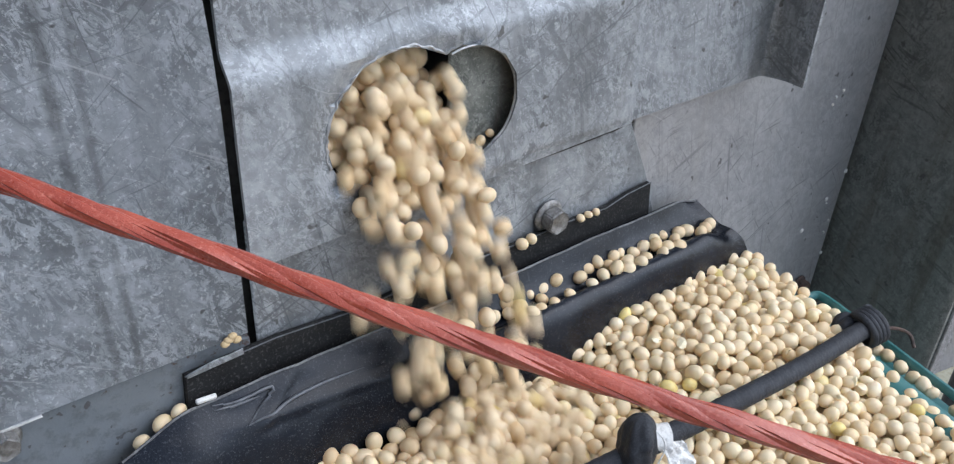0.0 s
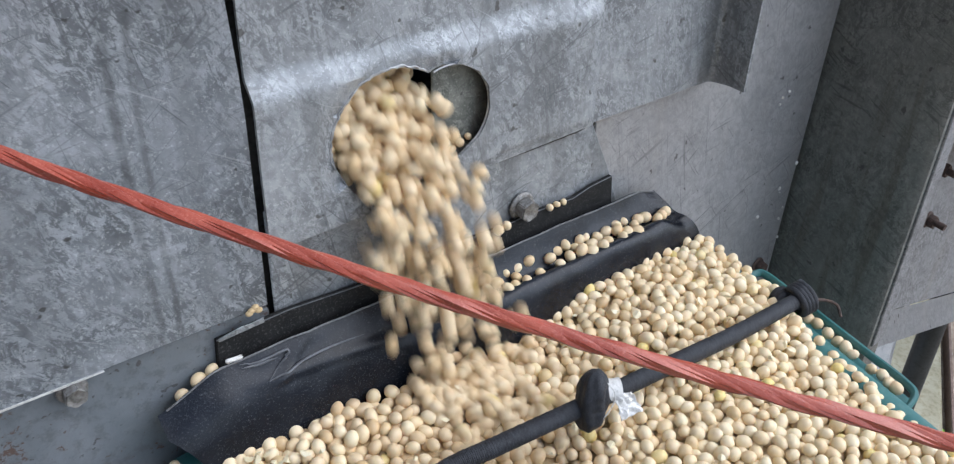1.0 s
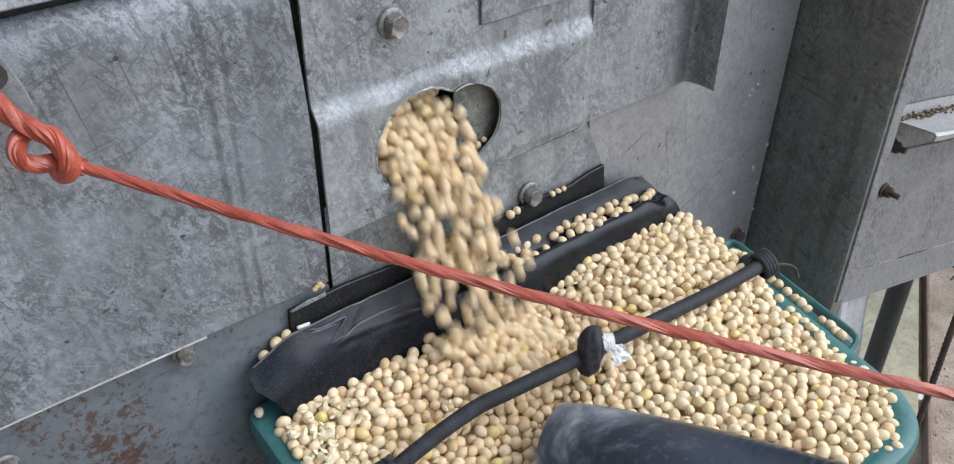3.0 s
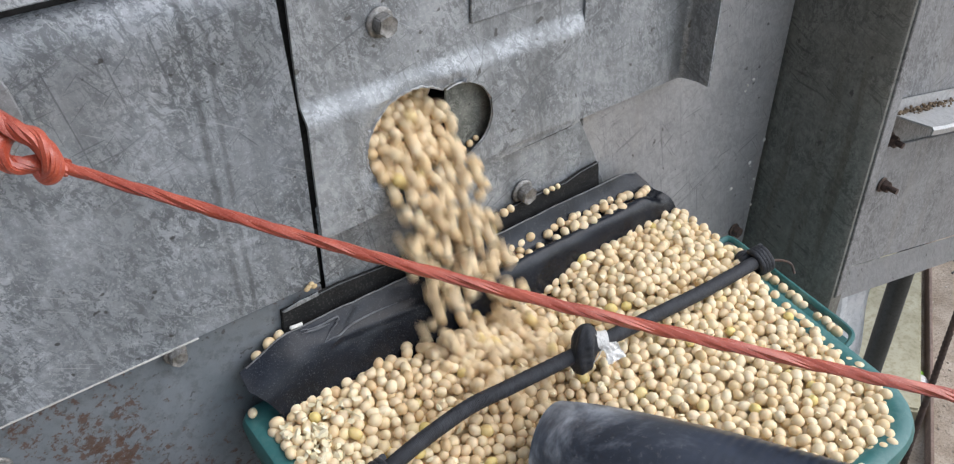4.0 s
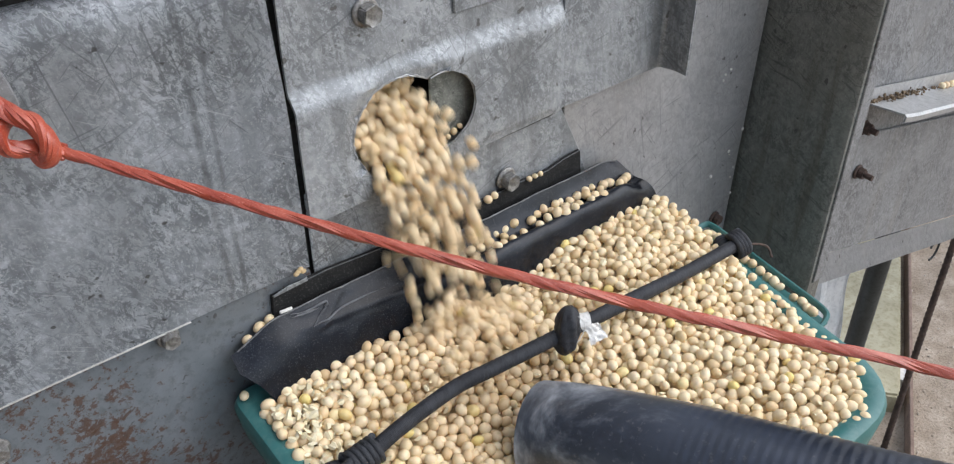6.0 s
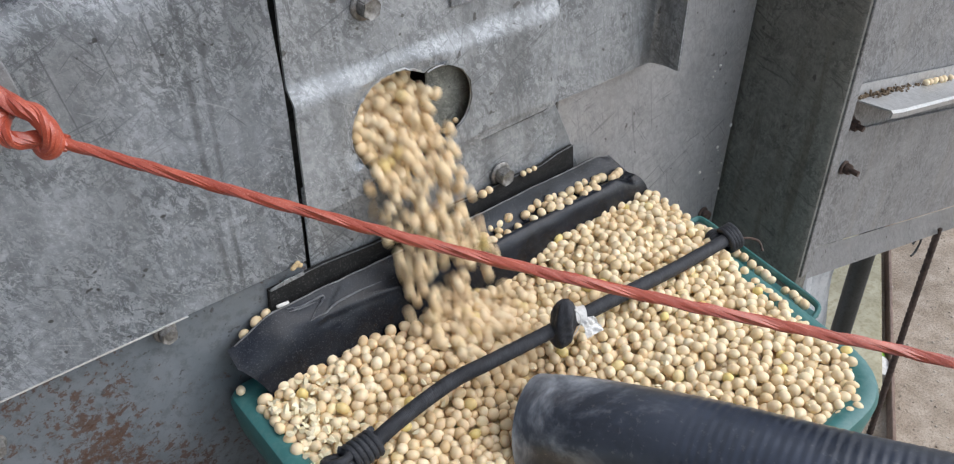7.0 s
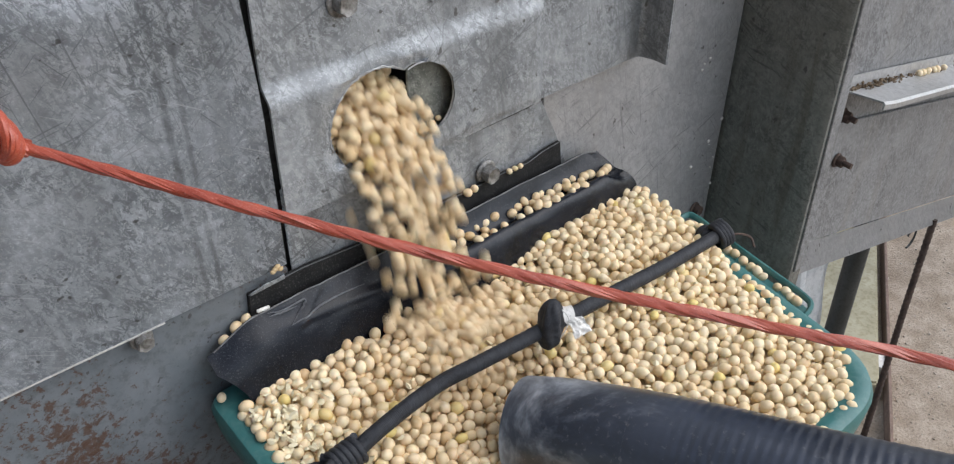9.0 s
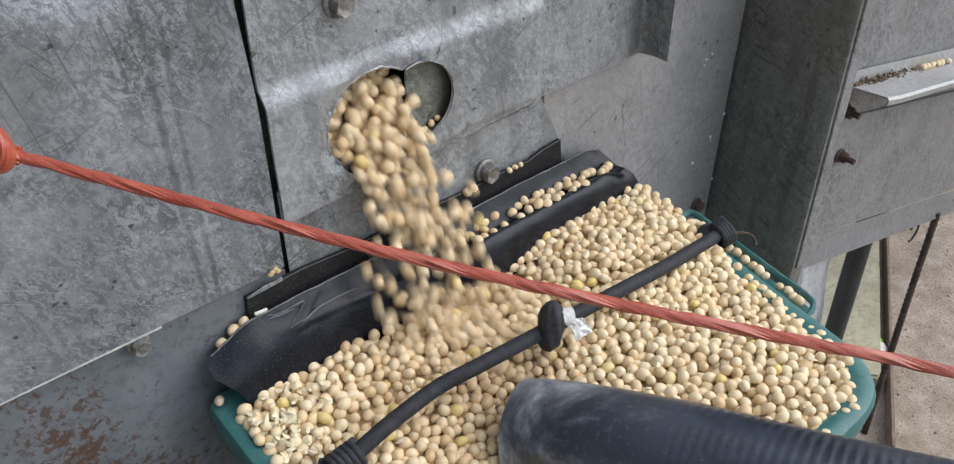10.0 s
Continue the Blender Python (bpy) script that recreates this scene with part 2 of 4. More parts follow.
def rusty_sheet():
    m, nt, p = nodes("painted_rusty_sheet")
    n = Net(nt)
    cloud, fine = n.noise(14, 6, 0.65, warp=0.5), n.noise(160, 4, 0.7)
    col = n.mix(n.ramp(cloud, (0.3, 0.0), (0.7, 1.0)), (0.105, 0.125, 0.14), (0.19, 0.21, 0.23))
    col = n.mix(n.ramp(fine, (0.5, 0.0), (0.64, 0.5)), col, (0.08, 0.085, 0.09))
    where = n.noise(11, 3, 0.5)
    bits = n.noise(95, 5, 0.75, n.mapped((1.0, 1, 1.25)), 0.6)
    rust = n.ramp(n.mix(0.5, where, bits), (0.552, 0.0), (0.592, 0.9))
    col = n.mix(rust, col, n.mix(fine, (0.045, 0.028, 0.021), (0.125, 0.072, 0.050)))
    speck = n.noise(210, 4, 0.7)
    col = n.mix(n.ramp(n.mix(0.6, where, speck), (0.545, 0.0), (0.575, 0.85)), col, (0.085, 0.046, 0.030))
    chips = n.ramp(n.noise(240, 2, 0.5), (0.69, 0.0), (0.72, 1.0))
    col = n.mix(n.mix(0.7, 0.0, chips), col, (0.05, 0.045, 0.045))
    n.link(col, p.inputs["Base Color"])
    p.inputs["Metallic"].default_value = 0.15
    n.link(n.ramp(rust, (0.0, 0.42), (1.0, 0.85)), p.inputs["Roughness"])
    n.bump(n.mix(0.5, rust, fine), 0.3, 0.002, p)
    return m


M_RUSTY = rusty_sheet()


def hose_material():
    """Navy-black rubber, its open end scuffed grey."""
    m, nt, p = nodes("hose_rubber")
    n = Net(nt)
    big, small = n.noise(18, 5, 0.65, warp=0.5), n.noise(260, 3, 0.7)
    col = n.mix(n.ramp(big, (0.4, 0.0), (0.65, 1.0)), (0.015, 0.020, 0.032), (0.036, 0.045, 0.068))
    sep = nt.nodes.new("ShaderNodeSeparateXYZ")
    n.link(n.co, sep.inputs[0])
    reach = n.ramp(n.mix(0.16, sep.outputs["Y"], big), (0.050, 0.0), (0.098, 0.9))
    col = n.mix(reach, col, n.mix(n.ramp(big, (0.40, 0.0), (0.56, 1.0)), (0.07, 0.08, 0.10), (0.31, 0.33, 0.36)))
    col = n.mix(n.ramp(small, (0.60, 0.0), (0.68, 0.35)), col, (0.15, 0.15, 0.155))
    n.link(col, p.inputs["Base Color"])
    n.link(n.ramp(reach, (0.0, 0.28), (1.0, 0.55)), p.inputs["Roughness"])
    p.inputs["Specular IOR Level"].default_value = 0.75
    n.bump(n.mix(0.5, big, small), 0.15, 0.0008, p)
    return m


M_HOSE = hose_material()


# ---- building helpers ----
def part(name, bm, material, parent=None, label="", smooth=True, kind=""):
    me = bpy.data.meshes.new(name)
    bm.normal_update()
    bm.to_mesh(me)
    bm.free()
    me.materials.append(material)
    if smooth:
        me.polygons.foreach_set("use_smooth", [True] * len(me.polygons))
        me.set_sharp_from_angle(angle=radians(38))
    ob = new(name, me)
    ob.parent = parent
    if label or kind:
        tagged(ob, label, kind=kind)
    return ob


def thing(name, label, category, at=(0, 0, 0), group="", kind=""):
    ob = new(name)
    ob.empty_display_size = 0.02
    ob.location = at
    return tagged(ob, label, category, group, kind)


def prism(outline, y0, y1, bevel=0.0008, bm=None):
    """A sheet: an outline of (x, z) points, from y0 (front) to y1 (back)."""
    bm = bm or bmesh.new()
    front = [bm.verts.new((x, y0, z)) for x, z in outline]
    f = bm.faces.new(front)
    ext = bmesh.ops.extrude_face_region(bm, geom=[f])
    for v in ext["geom"]:
        if isinstance(v, bmesh.types.BMVert):
            v.co.y = y1
    bmesh.ops.recalc_face_normals(bm, faces=bm.faces)
    if bevel:
        bmesh.ops.bevel(bm, geom=list(bm.edges), offset=bevel, segments=1, affect="EDGES")
    return bm


def box(x0, x1, y0, y1, z0, z1, bevel=0.001):
    return prism([(x0, z0), (x1, z0), (x1, z1), (x0, z1)], y0, y1, bevel)


def tube(points, radius, sides=14, closed=False, cap=True, bm=None, centre=None):
    """A tube through points; radius a number or a function of (index, angle)."""
    bm = bm or bmesh.new()
    pts = [Vector(p) for p in points]
    n, rings, up = len(pts), [], None
    for i, p in enumerate(pts):
        a, b = pts[i - 1] if closed or i else p, pts[(i + 1) % n] if closed or i < n - 1 else p
        d = (b - a).normalized()
        if centre is not None:
            up = p - centre
        if up is None:
            up = d.orthogonal().normalized()
        up = (up - d * up.dot(d)).normalized()
        side = d.cross(up)
        ring = []
        for k in range(sides):
            ang = 2 * math.pi * k / sides
            r = radius(i, ang) if callable(radius) else radius
            ring.append(bm.verts.new(p + (up * math.cos(ang) + side * math.sin(ang)) * r))
        rings.append(ring)
    for i in range(n if closed else n - 1):
        r0, r1 = rings[i], rings[(i + 1) % n]
        for k in range(sides):
            bm.faces.new((r0[k], r0[(k + 1) % sides], r1[(k + 1) % sides], r1[k]))
    if cap and not closed:
        bm.faces.new(rings[0][::-1])
        bm.faces.new(rings[-1])
    bmesh.ops.recalc_face_normals(bm, faces=bm.faces)
    return bm


def spline(points, steps=10):
    """Catmull-Rom through the points."""
    p = [Vector(q) for q in points]
    p = [2 * p[0] - p[1], *p, 2 * p[-1] - p[-2]]
    out = []
    for i in range(1, len(p) - 2):
        for s in range(steps):
            t = s / steps
            a, b, c, d = p[i - 1:i + 3]
            out.append(0.5 * (2 * b + (c - a) * t + (2 * a - 5 * b + 4 * c - d) * t * t + (3 * b - a - 3 * c + d) * t ** 3))
    return out + [p[-2]]


def ball(bm, m, level=3):
    bmesh.ops.create_icosphere(bm, subdivisions=level, radius=1.0, matrix=m)


def smooth01(v):
    v = min(max(v, 0.0), 1.0)
    return v * v * (3 - 2 * v)


# ---- the wall of sheet metal ----
def wall():
    part_of = lambda ob, label: tagged(ob, label, "wall", kind="structure")
    part_of(part("wall_corner_gap", box(0.555, 0.60, 0.284, 0.288, GROUND, 1.75), M_DARK), "dark gap in the corner joint")
    part_of(part("wall_base", prism([(0.3302, GROUND), (0.5565, GROUND), (0.5850, 1.75), (0.3302, 1.75)], WALL, WALL + 0.004), M_BASE), "bright bare galvanised sheet of the hopper wall")
    part_of(part("wall_left_panel", left_panel(), M_PANEL), "weathered grey galvanised panel with a rolled top edge")
    part_of(part("wall_lower_sheet", prism([(0.1138, 0.90), (0.42, 0.90), (0.362, 1.02), (0.345, 1.0615), (0.322, 1.1065), (0.3205, 1.115), (0.1138, 1.115)], 0.2750, 0.2768), M_PLATE), "galvanised sheet below the outlet plate")
    part_of(part("wall_rusty_plate", prism([(-0.9, GROUND), (0.30, GROUND), (0.30, 0.95), (0.1102, 0.95), (0.1102, 1.062), (0.088, 1.0665), (-0.9, 1.0705)], 0.2735, 0.2785), M_RUSTY), "blue-grey painted steel plate with rust patches")
    part_of(part("trim_pale_edge", prism([(-0.9, 1.0706), (-0.03, 1.0686), (0.018, 1.0680), (0.030, 1.0673), (0.030, 1.0671), (0.018, 1.0670), (-0.03, 1.0676), (-0.9, 1.0690)], 0.2690, 0.2733, 0), M_EDGE), "pale bare cut edge of the panel")
    part_of(part("wall_upper_left", box(-0.9, 0.1062, 0.276, 0.280, 1.2655, 1.75), M_PANEL), "grey galvanised panel above the rolled edge")
    part_of(part("wall_upper_right", prism([(0.3278, 1.1875), (0.405, 1.1875), (0.405, 1.75), (0.3278, 1.75)], 0.2700, 0.2720), M_PLATE), "galvanised sheet overlapping the flanged panel")
    part_of(part("wall_upper_lap", prism([(0.2255, 1.1985), (0.3255, 1.1985), (0.3255, 1.75), (0.2255, 1.75)], 0.2708, 0.2722), M_PLATE), "thin galvanised lap above the pressed bend")
    part_of(part("wall_dark_gap", box(-0.9, 0.1062, 0.293, 0.297, 1.22, 1.30), M_DARK), "dark gap behind the panels")
    part_of(part("wall_seam_backing", box(0.09, 0.125, 0.2885, 0.2915, 0.9, 1.75), M_DARK), "dark gap in the seam between panels")


def left_panel():
    """Flat sheet whose top rolls backwards."""
    bm = bmesh.new()
    prof = [(0.2690, 1.0683), (0.2688, 1.10), (0.2689, 1.165), (0.2689, 1.185), (0.2690, 1.205), (0.2690, 1.230), (0.2693, 1.243), (0.2708, 1.250), (0.2735, 1.2555), (0.2780, 1.2588), (0.2850, 1.2600)]
    end = lambda z: 0.1078 - 0.0038 * smooth01((z - 1.165) / 0.08)
    xs = [i / 24 for i in range(25)]
    grid = [[bm.verts.new((x, y + 0.0011 * noise.noise((x * 6, z * 5, 0.3)), z)) for y, z in prof for x in [-0.9 + (end(z) + 0.9) * u]] for u in xs]
    for i in range(24):
        for j in range(len(prof) - 1):
            bm.faces.new((grid[i][j], grid[i + 1][j], grid[i + 1][j + 1], grid[i][j + 1]))
    bmesh.ops.solidify(bm, geom=list(bm.faces), thickness=0.003)
    bmesh.ops.recalc_face_normals(bm, faces=bm.faces)
    return bm


HOLE_A, HOLE_B = (0.1812, 1.1375, 0.0335), (0.2125, 1.1402, 0.0262)


def hole_outline(grow=0.0, ragged=True):
    """The outline of two overlapping round cuts, the larger one torn along its top."""
    out = []
    n = 150
    cx, cz = 0.196, 1.139
    for i in range(n):
        a = 2 * math.pi * i / n
        d = Vector((math.cos(a), math.sin(a)))
        best = 0
        for x, z, r in (HOLE_A, HOLE_B):
            o = Vector((cx - x, cz - z))
            b = o.dot(d)
            disc = b * b - (o.length_squared - r * r)
            if disc > 0:
                best = max(best, -b + math.sqrt(disc))
        if ragged and 1.45 < a < 3.6:
            best += 0.0012 * noise.noise((a * 9, 0, 0)) + 0.0006 * noise.noise((a * 31, 2, 0))
        out.append((cx + d.x * (best + grow), cz + d.y * (best + grow)))
    return out


def plate_depth(x, z):
    """Front of the outlet plate: a pressed bulge below a horizontal bend, flat above it."""
    bulge = 1 - smooth01((z - 1.1715) / 0.0115)
    bulge *= 1 - smooth01((x - 0.312) / 0.014)
    y = 0.2728 - 0.0066 * bulge
    d = min(math.hypot(x - h[0], z - h[1]) - h[2] for h in (HOLE_A, HOLE_B))
    if x < 0.215 and z > 1.12:
        y += 0.0035 * (1 - smooth01(d / 0.010))
        beaten = (1 - smooth01((d - 0.004) / 0.010)) * smooth01((0.215 - x) / 0.02)
        y += beaten * (0.0009 * noise.noise((x * 260, z * 260, 9)) + 0.0005 * noise.noise((x * 520, z * 520, 2)))
    return y + 0.0006 * noise.noise((x * 30, z * 30, 4))


def outlet_plate():
    x0, x1, z0, z1 = 0.1112, 0.3262, 1.0985, 1.75
    zs = [z0 + 0.009 + 0.0032 * k for k in range(38)]
    outline = [(x0, z0), (0.318, z0 + 0.0045), (x1, z0 + 0.0065), *[(x1, z) for z in zs], (x1, z1), (x0, z1), *[(x0, z) for z in zs[::-1]]]
    hole = hole_outline()
    pts = list(outline) + hole
    n = len(outline)
    edges = [(i, (i + 1) % n) for i in range(n)] + [(n + i, n + (i + 1) % len(hole)) for i in range(len(hole))]
    inside = lambda x, z, g: any(math.hypot(x - h[0], z - h[1]) < h[2] + g for h in (HOLE_A, HOLE_B))
    for i in range(1, 46):
        for j in range(1, 40):
            x, z = x0 + (x1 - x0) * i / 46, z0 + 0.006 + 0.0032 * j
            if not inside(x, z, 0.0025):
                pts.append((x, z))
    verts, _, faces, *_ = geometry.delaunay_2d_cdt([Vector(p) for p in pts], edges, [], 1, 1e-6)
    bm = bmesh.new()
    vs = [bm.verts.new((v.x, plate_depth(v.x, v.y), v.y)) for v in verts]
    for f in faces:
        c = sum((verts[i] for i in f), Vector((0, 0))) / len(f)
        if not inside(c.x, c.y, -0.0006):
            bm.faces.new([vs[i] for i in f])
    bmesh.ops.recalc_face_normals(bm, faces=bm.faces)
    if sum(f.normal.y * f.calc_area() for f in bm.faces) > 0:
        bmesh.ops.reverse_faces(bm, faces=bm.faces)
    bmesh.ops.solidify(bm, geom=list(bm.faces), thickness=0.002)
    return bm


def outlet():
    root = thing("outlet_plate", "pressed galvanised outlet plate with a torn double round opening", "metal plate", (0.2, 0.275, 1.14))
    def sub(name, bm, m, label="", smooth=True):
        bmesh.ops.translate(bm, verts=bm.verts, vec=-root.location)
        return part(name, bm, m, root, label, smooth)
    plate = sub("plate", outlet_plate(), M_PLATE)
    # raised burr round the torn cut
    arc = [p for p in hole_outline(0.0004) if p[0] < 0.207 and p[1] > 1.128]
    arc.sort(key=lambda p: math.atan2(p[1] - 1.1375, p[0] - 0.1812) % (2 * math.pi))
    ring = [(x, plate_depth(x, z) - 0.0002, z) for x, z in arc]
    sub("torn_rim", tube(ring, lambda i, a: 0.0006 + 0.0005 * noise.noise((i * 0.7, a, 1)), 8), M_BASE, "bright torn metal rim").parent = plate
    sub("slide_gate", prism([(0.2085, 1.105), (0.252, 1.105), (0.252, 1.180), (0.2085, 1.180)], 0.2752, 0.2772), M_GATE, "tarnished slide gate half closing the opening")
    lip = tube([(HOLE_B[0] + (HOLE_B[2] - 0.0004) * math.cos(a), 0.2675, HOLE_B[1] + (HOLE_B[2] - 0.0004) * math.sin(a)) for a in [radians(-62 + 4 * i) for i in range(44)]], 0.0005, 8)
    sub("collar", lip, M_BASE, "bright thin edge of the round cut").parent = plate
    return root


def flange_panel():
    root = thing("flanged_panel", "galvanised side panel with an outward folded flange", "metal panel", (0.38, 0.275, 1.104))
    path = [(0.3190, 0.2728), (0.36, 0.2730), (0.415, 0.2730), (0.4230, 0.2726), (0.4262, 0.2708), (0.4275, 0.2680), (0.4262, 0.2550), (0.4245, 0.2425)]
    zs = [1.1035, 1.14, 1.2, 1.3, 1.75]
    for name, rows in (("panel_sheet", path[:4]), ("flange", path[3:])):
        bm = bmesh.new()
        grid = []
        for x, y in rows:
            drop = 0.003 * smooth01((0.2685 - y) / 0.02)
            grid.append([bm.verts.new((x, y, z + (drop if k == 0 else 0))) for k, z in enumerate(zs)])
        for i in range(len(rows) - 1):
            for k in range(len(zs) - 1):
                bm.faces.new((grid[i][k], grid[i + 1][k], grid[i + 1][k + 1], grid[i][k + 1]))
        bmesh.ops.recalc_face_normals(bm, faces=bm.faces)
        bmesh.ops.solidify(bm, geom=list(bm.faces), thickness=0.002)
        bmesh.ops.translate(bm, verts=bm.verts, vec=-root.location)
        part(name, bm, M_PLATE, root)


def lap_shade_lines():
    """Near-black tubes that draw the shade under the lower edges of the lapped sheets."""
    for label, line in (("dark line drawn for the shade under the outlet plate edge", [(0.1150, 0.2738, 1.0972), (0.20, 0.2738, 1.0980), (0.30, 0.2738, 1.0992), (0.3185, 0.2738, 1.1012), (0.3262, 0.2742, 1.1034)]), ("dark line drawn for the shade under the flanged panel edge", [(0.3290, 0.2756, 1.1028), (0.37, 0.2756, 1.1024), (0.4240, 0.2756, 1.1022)])):
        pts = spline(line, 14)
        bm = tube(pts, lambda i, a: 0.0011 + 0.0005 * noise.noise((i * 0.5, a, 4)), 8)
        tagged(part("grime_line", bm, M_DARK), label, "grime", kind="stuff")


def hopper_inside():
    # plain closing sheets, the hopper's inner shade put into their near-black colour
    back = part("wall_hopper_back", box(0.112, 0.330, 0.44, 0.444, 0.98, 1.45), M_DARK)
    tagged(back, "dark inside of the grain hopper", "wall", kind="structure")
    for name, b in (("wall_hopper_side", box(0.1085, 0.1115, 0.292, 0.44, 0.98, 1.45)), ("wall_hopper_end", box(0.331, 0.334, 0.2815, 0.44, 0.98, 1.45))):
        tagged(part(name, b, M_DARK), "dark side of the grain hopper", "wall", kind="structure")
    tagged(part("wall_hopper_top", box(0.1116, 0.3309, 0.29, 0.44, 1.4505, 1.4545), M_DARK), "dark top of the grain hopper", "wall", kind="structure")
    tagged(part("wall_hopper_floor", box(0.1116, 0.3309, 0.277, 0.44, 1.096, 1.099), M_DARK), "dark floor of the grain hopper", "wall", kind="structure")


def post():
    root = thing("corner_post", "tarnished dark folded steel corner post", "post", (0.58, 0.23, GROUND))
    bm = bmesh.new()
    path = [(0.5722, 0.2790), (0.5712, 0.24), (0.5708, 0.200), (0.5712, 0.1835), (0.5728, 0.1812), (0.585, 0.1812), (0.5905, 0.1815)]
    zs = [GROUND, 0.7, 0.9, 1.0, 1.1, 1.3, 1.75]
    grid = [[bm.verts.new((x + 0.022 * (z - 0.9) * smooth01((y - 0.19) / 0.08), y, z)) for z in zs] for x, y in path]
    for i in range(len(path) - 1):
        for k in range(len(zs) - 1):
            bm.faces.new((grid[i][k], grid[i + 1][k], grid[i + 1][k + 1], grid[i][k + 1]))
    bmesh.ops.recalc_face_normals(bm, faces=bm.faces)
    bmesh.ops.solidify(bm, geom=list(bm.faces), thickness=0.0025)
    bmesh.ops.translate(bm, verts=bm.verts, vec=-root.location)
    part("folded_sheet", bm, M_POST, root)
    edge = box(0.5755, 0.5915, 0.1768, 0.1802, 0.868, 1.75)
    bmesh.ops.translate(edge, verts=edge.verts, vec=-root.location)
    part("edge_strip", edge, M_SIDE, root, "paler front edge of the post")


def fall(x, z):
    return z - 0.30 * (x - 0.6)


def side_panels():
    t = lambda ob, label: tagged(ob, label, "wall", kind="structure")
    t(part("wall_side_lower", prism([(0.592, fall(0.592, 0.872)), (1.5, fall(1.5, 0.872)), (1.5, 0.782), (0.592, 1.006)], 0.200, 0.203), M_SIDE), "grey sheet of the sloping chute side")
    t(part("wall_side_upper", prism([(0.592, fall(0.592, 0.98)), (1.5, fall(1.5, 0.98)), (1.5, 1.75), (0.592, 1.75)], 0.2035, 0.2065), M_SIDE), "grey sheet above the ledge")
    bm = bmesh.new()
    lip = [(0.1995, 0.872), (0.1985, 0.868), (0.1900, 0.850), (0.1880, 0.845)]
    grid = [[bm.verts.new((x, y, fall(x, z))) for y, z in lip] for x in (0.580, 0.8, 1.1, 1.5)]
    for i in range(3):
        for k in range(3):
            bm.faces.new((grid[i][k], grid[i + 1][k], grid[i + 1][k + 1], grid[i][k + 1]))
    bmesh.ops.solidify(bm, geom=list(bm.faces), thickness=0.002)
    bmesh.ops.recalc_face_normals(bm, faces=bm.faces)
    t(part("trim_side_lip", bm, M_BASE), "pale turned-out lower lip of the chute side")
    # the bent ledge
    ledge = thing("bent_ledge", "bent bright galvanised ledge catching stray beans", "ledge", (0.9, 0.19, 1.0))
    bm = bmesh.new()
    rows = []
    for x in (0.6295, 0.66, 0.72, 0.85, 1.1, 1.5):
        z = ledge_top(x)
        nose = 0.013 * (1 - smooth01((x - 0.62) / 0.02))
        prof = [(0.2020, z + 0.014), (0.2005, z + 0.001), (0.1660, z), (0.1648, z - 0.0012), (0.1652, z - 0.0055)]
        rows.append([bm.verts.new((x + nose * (k > 1), y, h)) for k, (y, h) in enumerate(prof)])
    for a, b in zip(rows, rows[1:]):
        for k in range(4):
            bm.faces.new((a[k], b[k], b[k + 1], a[k + 1]))
    bmesh.ops.recalc_face_normals(bm, faces=bm.faces)
    bmesh.ops.solidify(bm, geom=list(bm.faces), thickness=0.0016)
    bmesh.ops.translate(bm, verts=bm.verts, vec=-ledge.location)
    part("folded_sheet", bm, M_BASE, ledge)
    rng = random.Random(3)
    bm = bmesh.new()
    for _ in range(230):
        x = 0.633 + abs(rng.gauss(0, 0.09))
        s = rng.uniform(0.0008, 0.0030)
        ball(bm, Matrix.Translation((x, 0.1985 - abs(rng.gauss(0, 0.003)), ledge_top(x) + 0.001 + abs(rng.gauss(0, 0.0022)))) @ Euler([rng.uniform(0, 6) for _ in range(3)]).to_matrix().to_4x4() @ Matrix.Diagonal((s, s * 0.45, s * 0.6, 1)), 1)
    tagged(part("debris", bm, M_DEBRIS, smooth=False), "brown husks and dirt along the ledge", "debris", kind="stuff")


def ledge_top(x):
    return 1.0295 - 0.215 * (x - 0.63)


# ---- bolts ----
def hex_bolt(name, label, at, size=0.0066, rust=False, stud=0.0):
    m = M_RUSTBOLT if rust else M_STEEL
    root = thing(name, label, "bolt", at, "bolts on the sheet metal")
    bm = bmesh.new()
    bmesh.ops.create_cone(bm, cap_ends=True, segments=28, radius1=size * 1.45, radius2=size * 1.3, depth=0.0018, matrix=pose(0, -0.0012, 0, 90))
    bmesh.ops.bevel(bm, geom=[e for e in bm.edges if not e.is_manifold or e.calc_face_angle(0) > 0.6], offset=0.0004, segments=1, affect="EDGES")
    part("washer", bm, m, root)
    bm = bmesh.new()
    bmesh.ops.create_cone(bm, cap_ends=True, segments=6, radius1=size * 1.12, radius2=size * 1.1, depth=size * 1.15, matrix=pose(0, -0.002 - size * 0.57, 0, 90, 12))
    bmesh.ops.bevel(bm, geom=list(bm.edges), offset=size * 0.11, segments=2, affect="EDGES")
    top = [f for f in bm.faces if f.normal.y < -0.9]
    bmesh.ops.inset_region(bm, faces=top, thickness=size * 0.22, depth=-size * 0.10)
    part("head", bm, m, root)
    if stud:
        bm = tube([(0, 0, 0), (0, -stud * 0.5, 0), (0, -stud, -0.0005)], lambda i, a: size * 0.55, 12)
        part("threaded_end", bm, m, root)
    return root


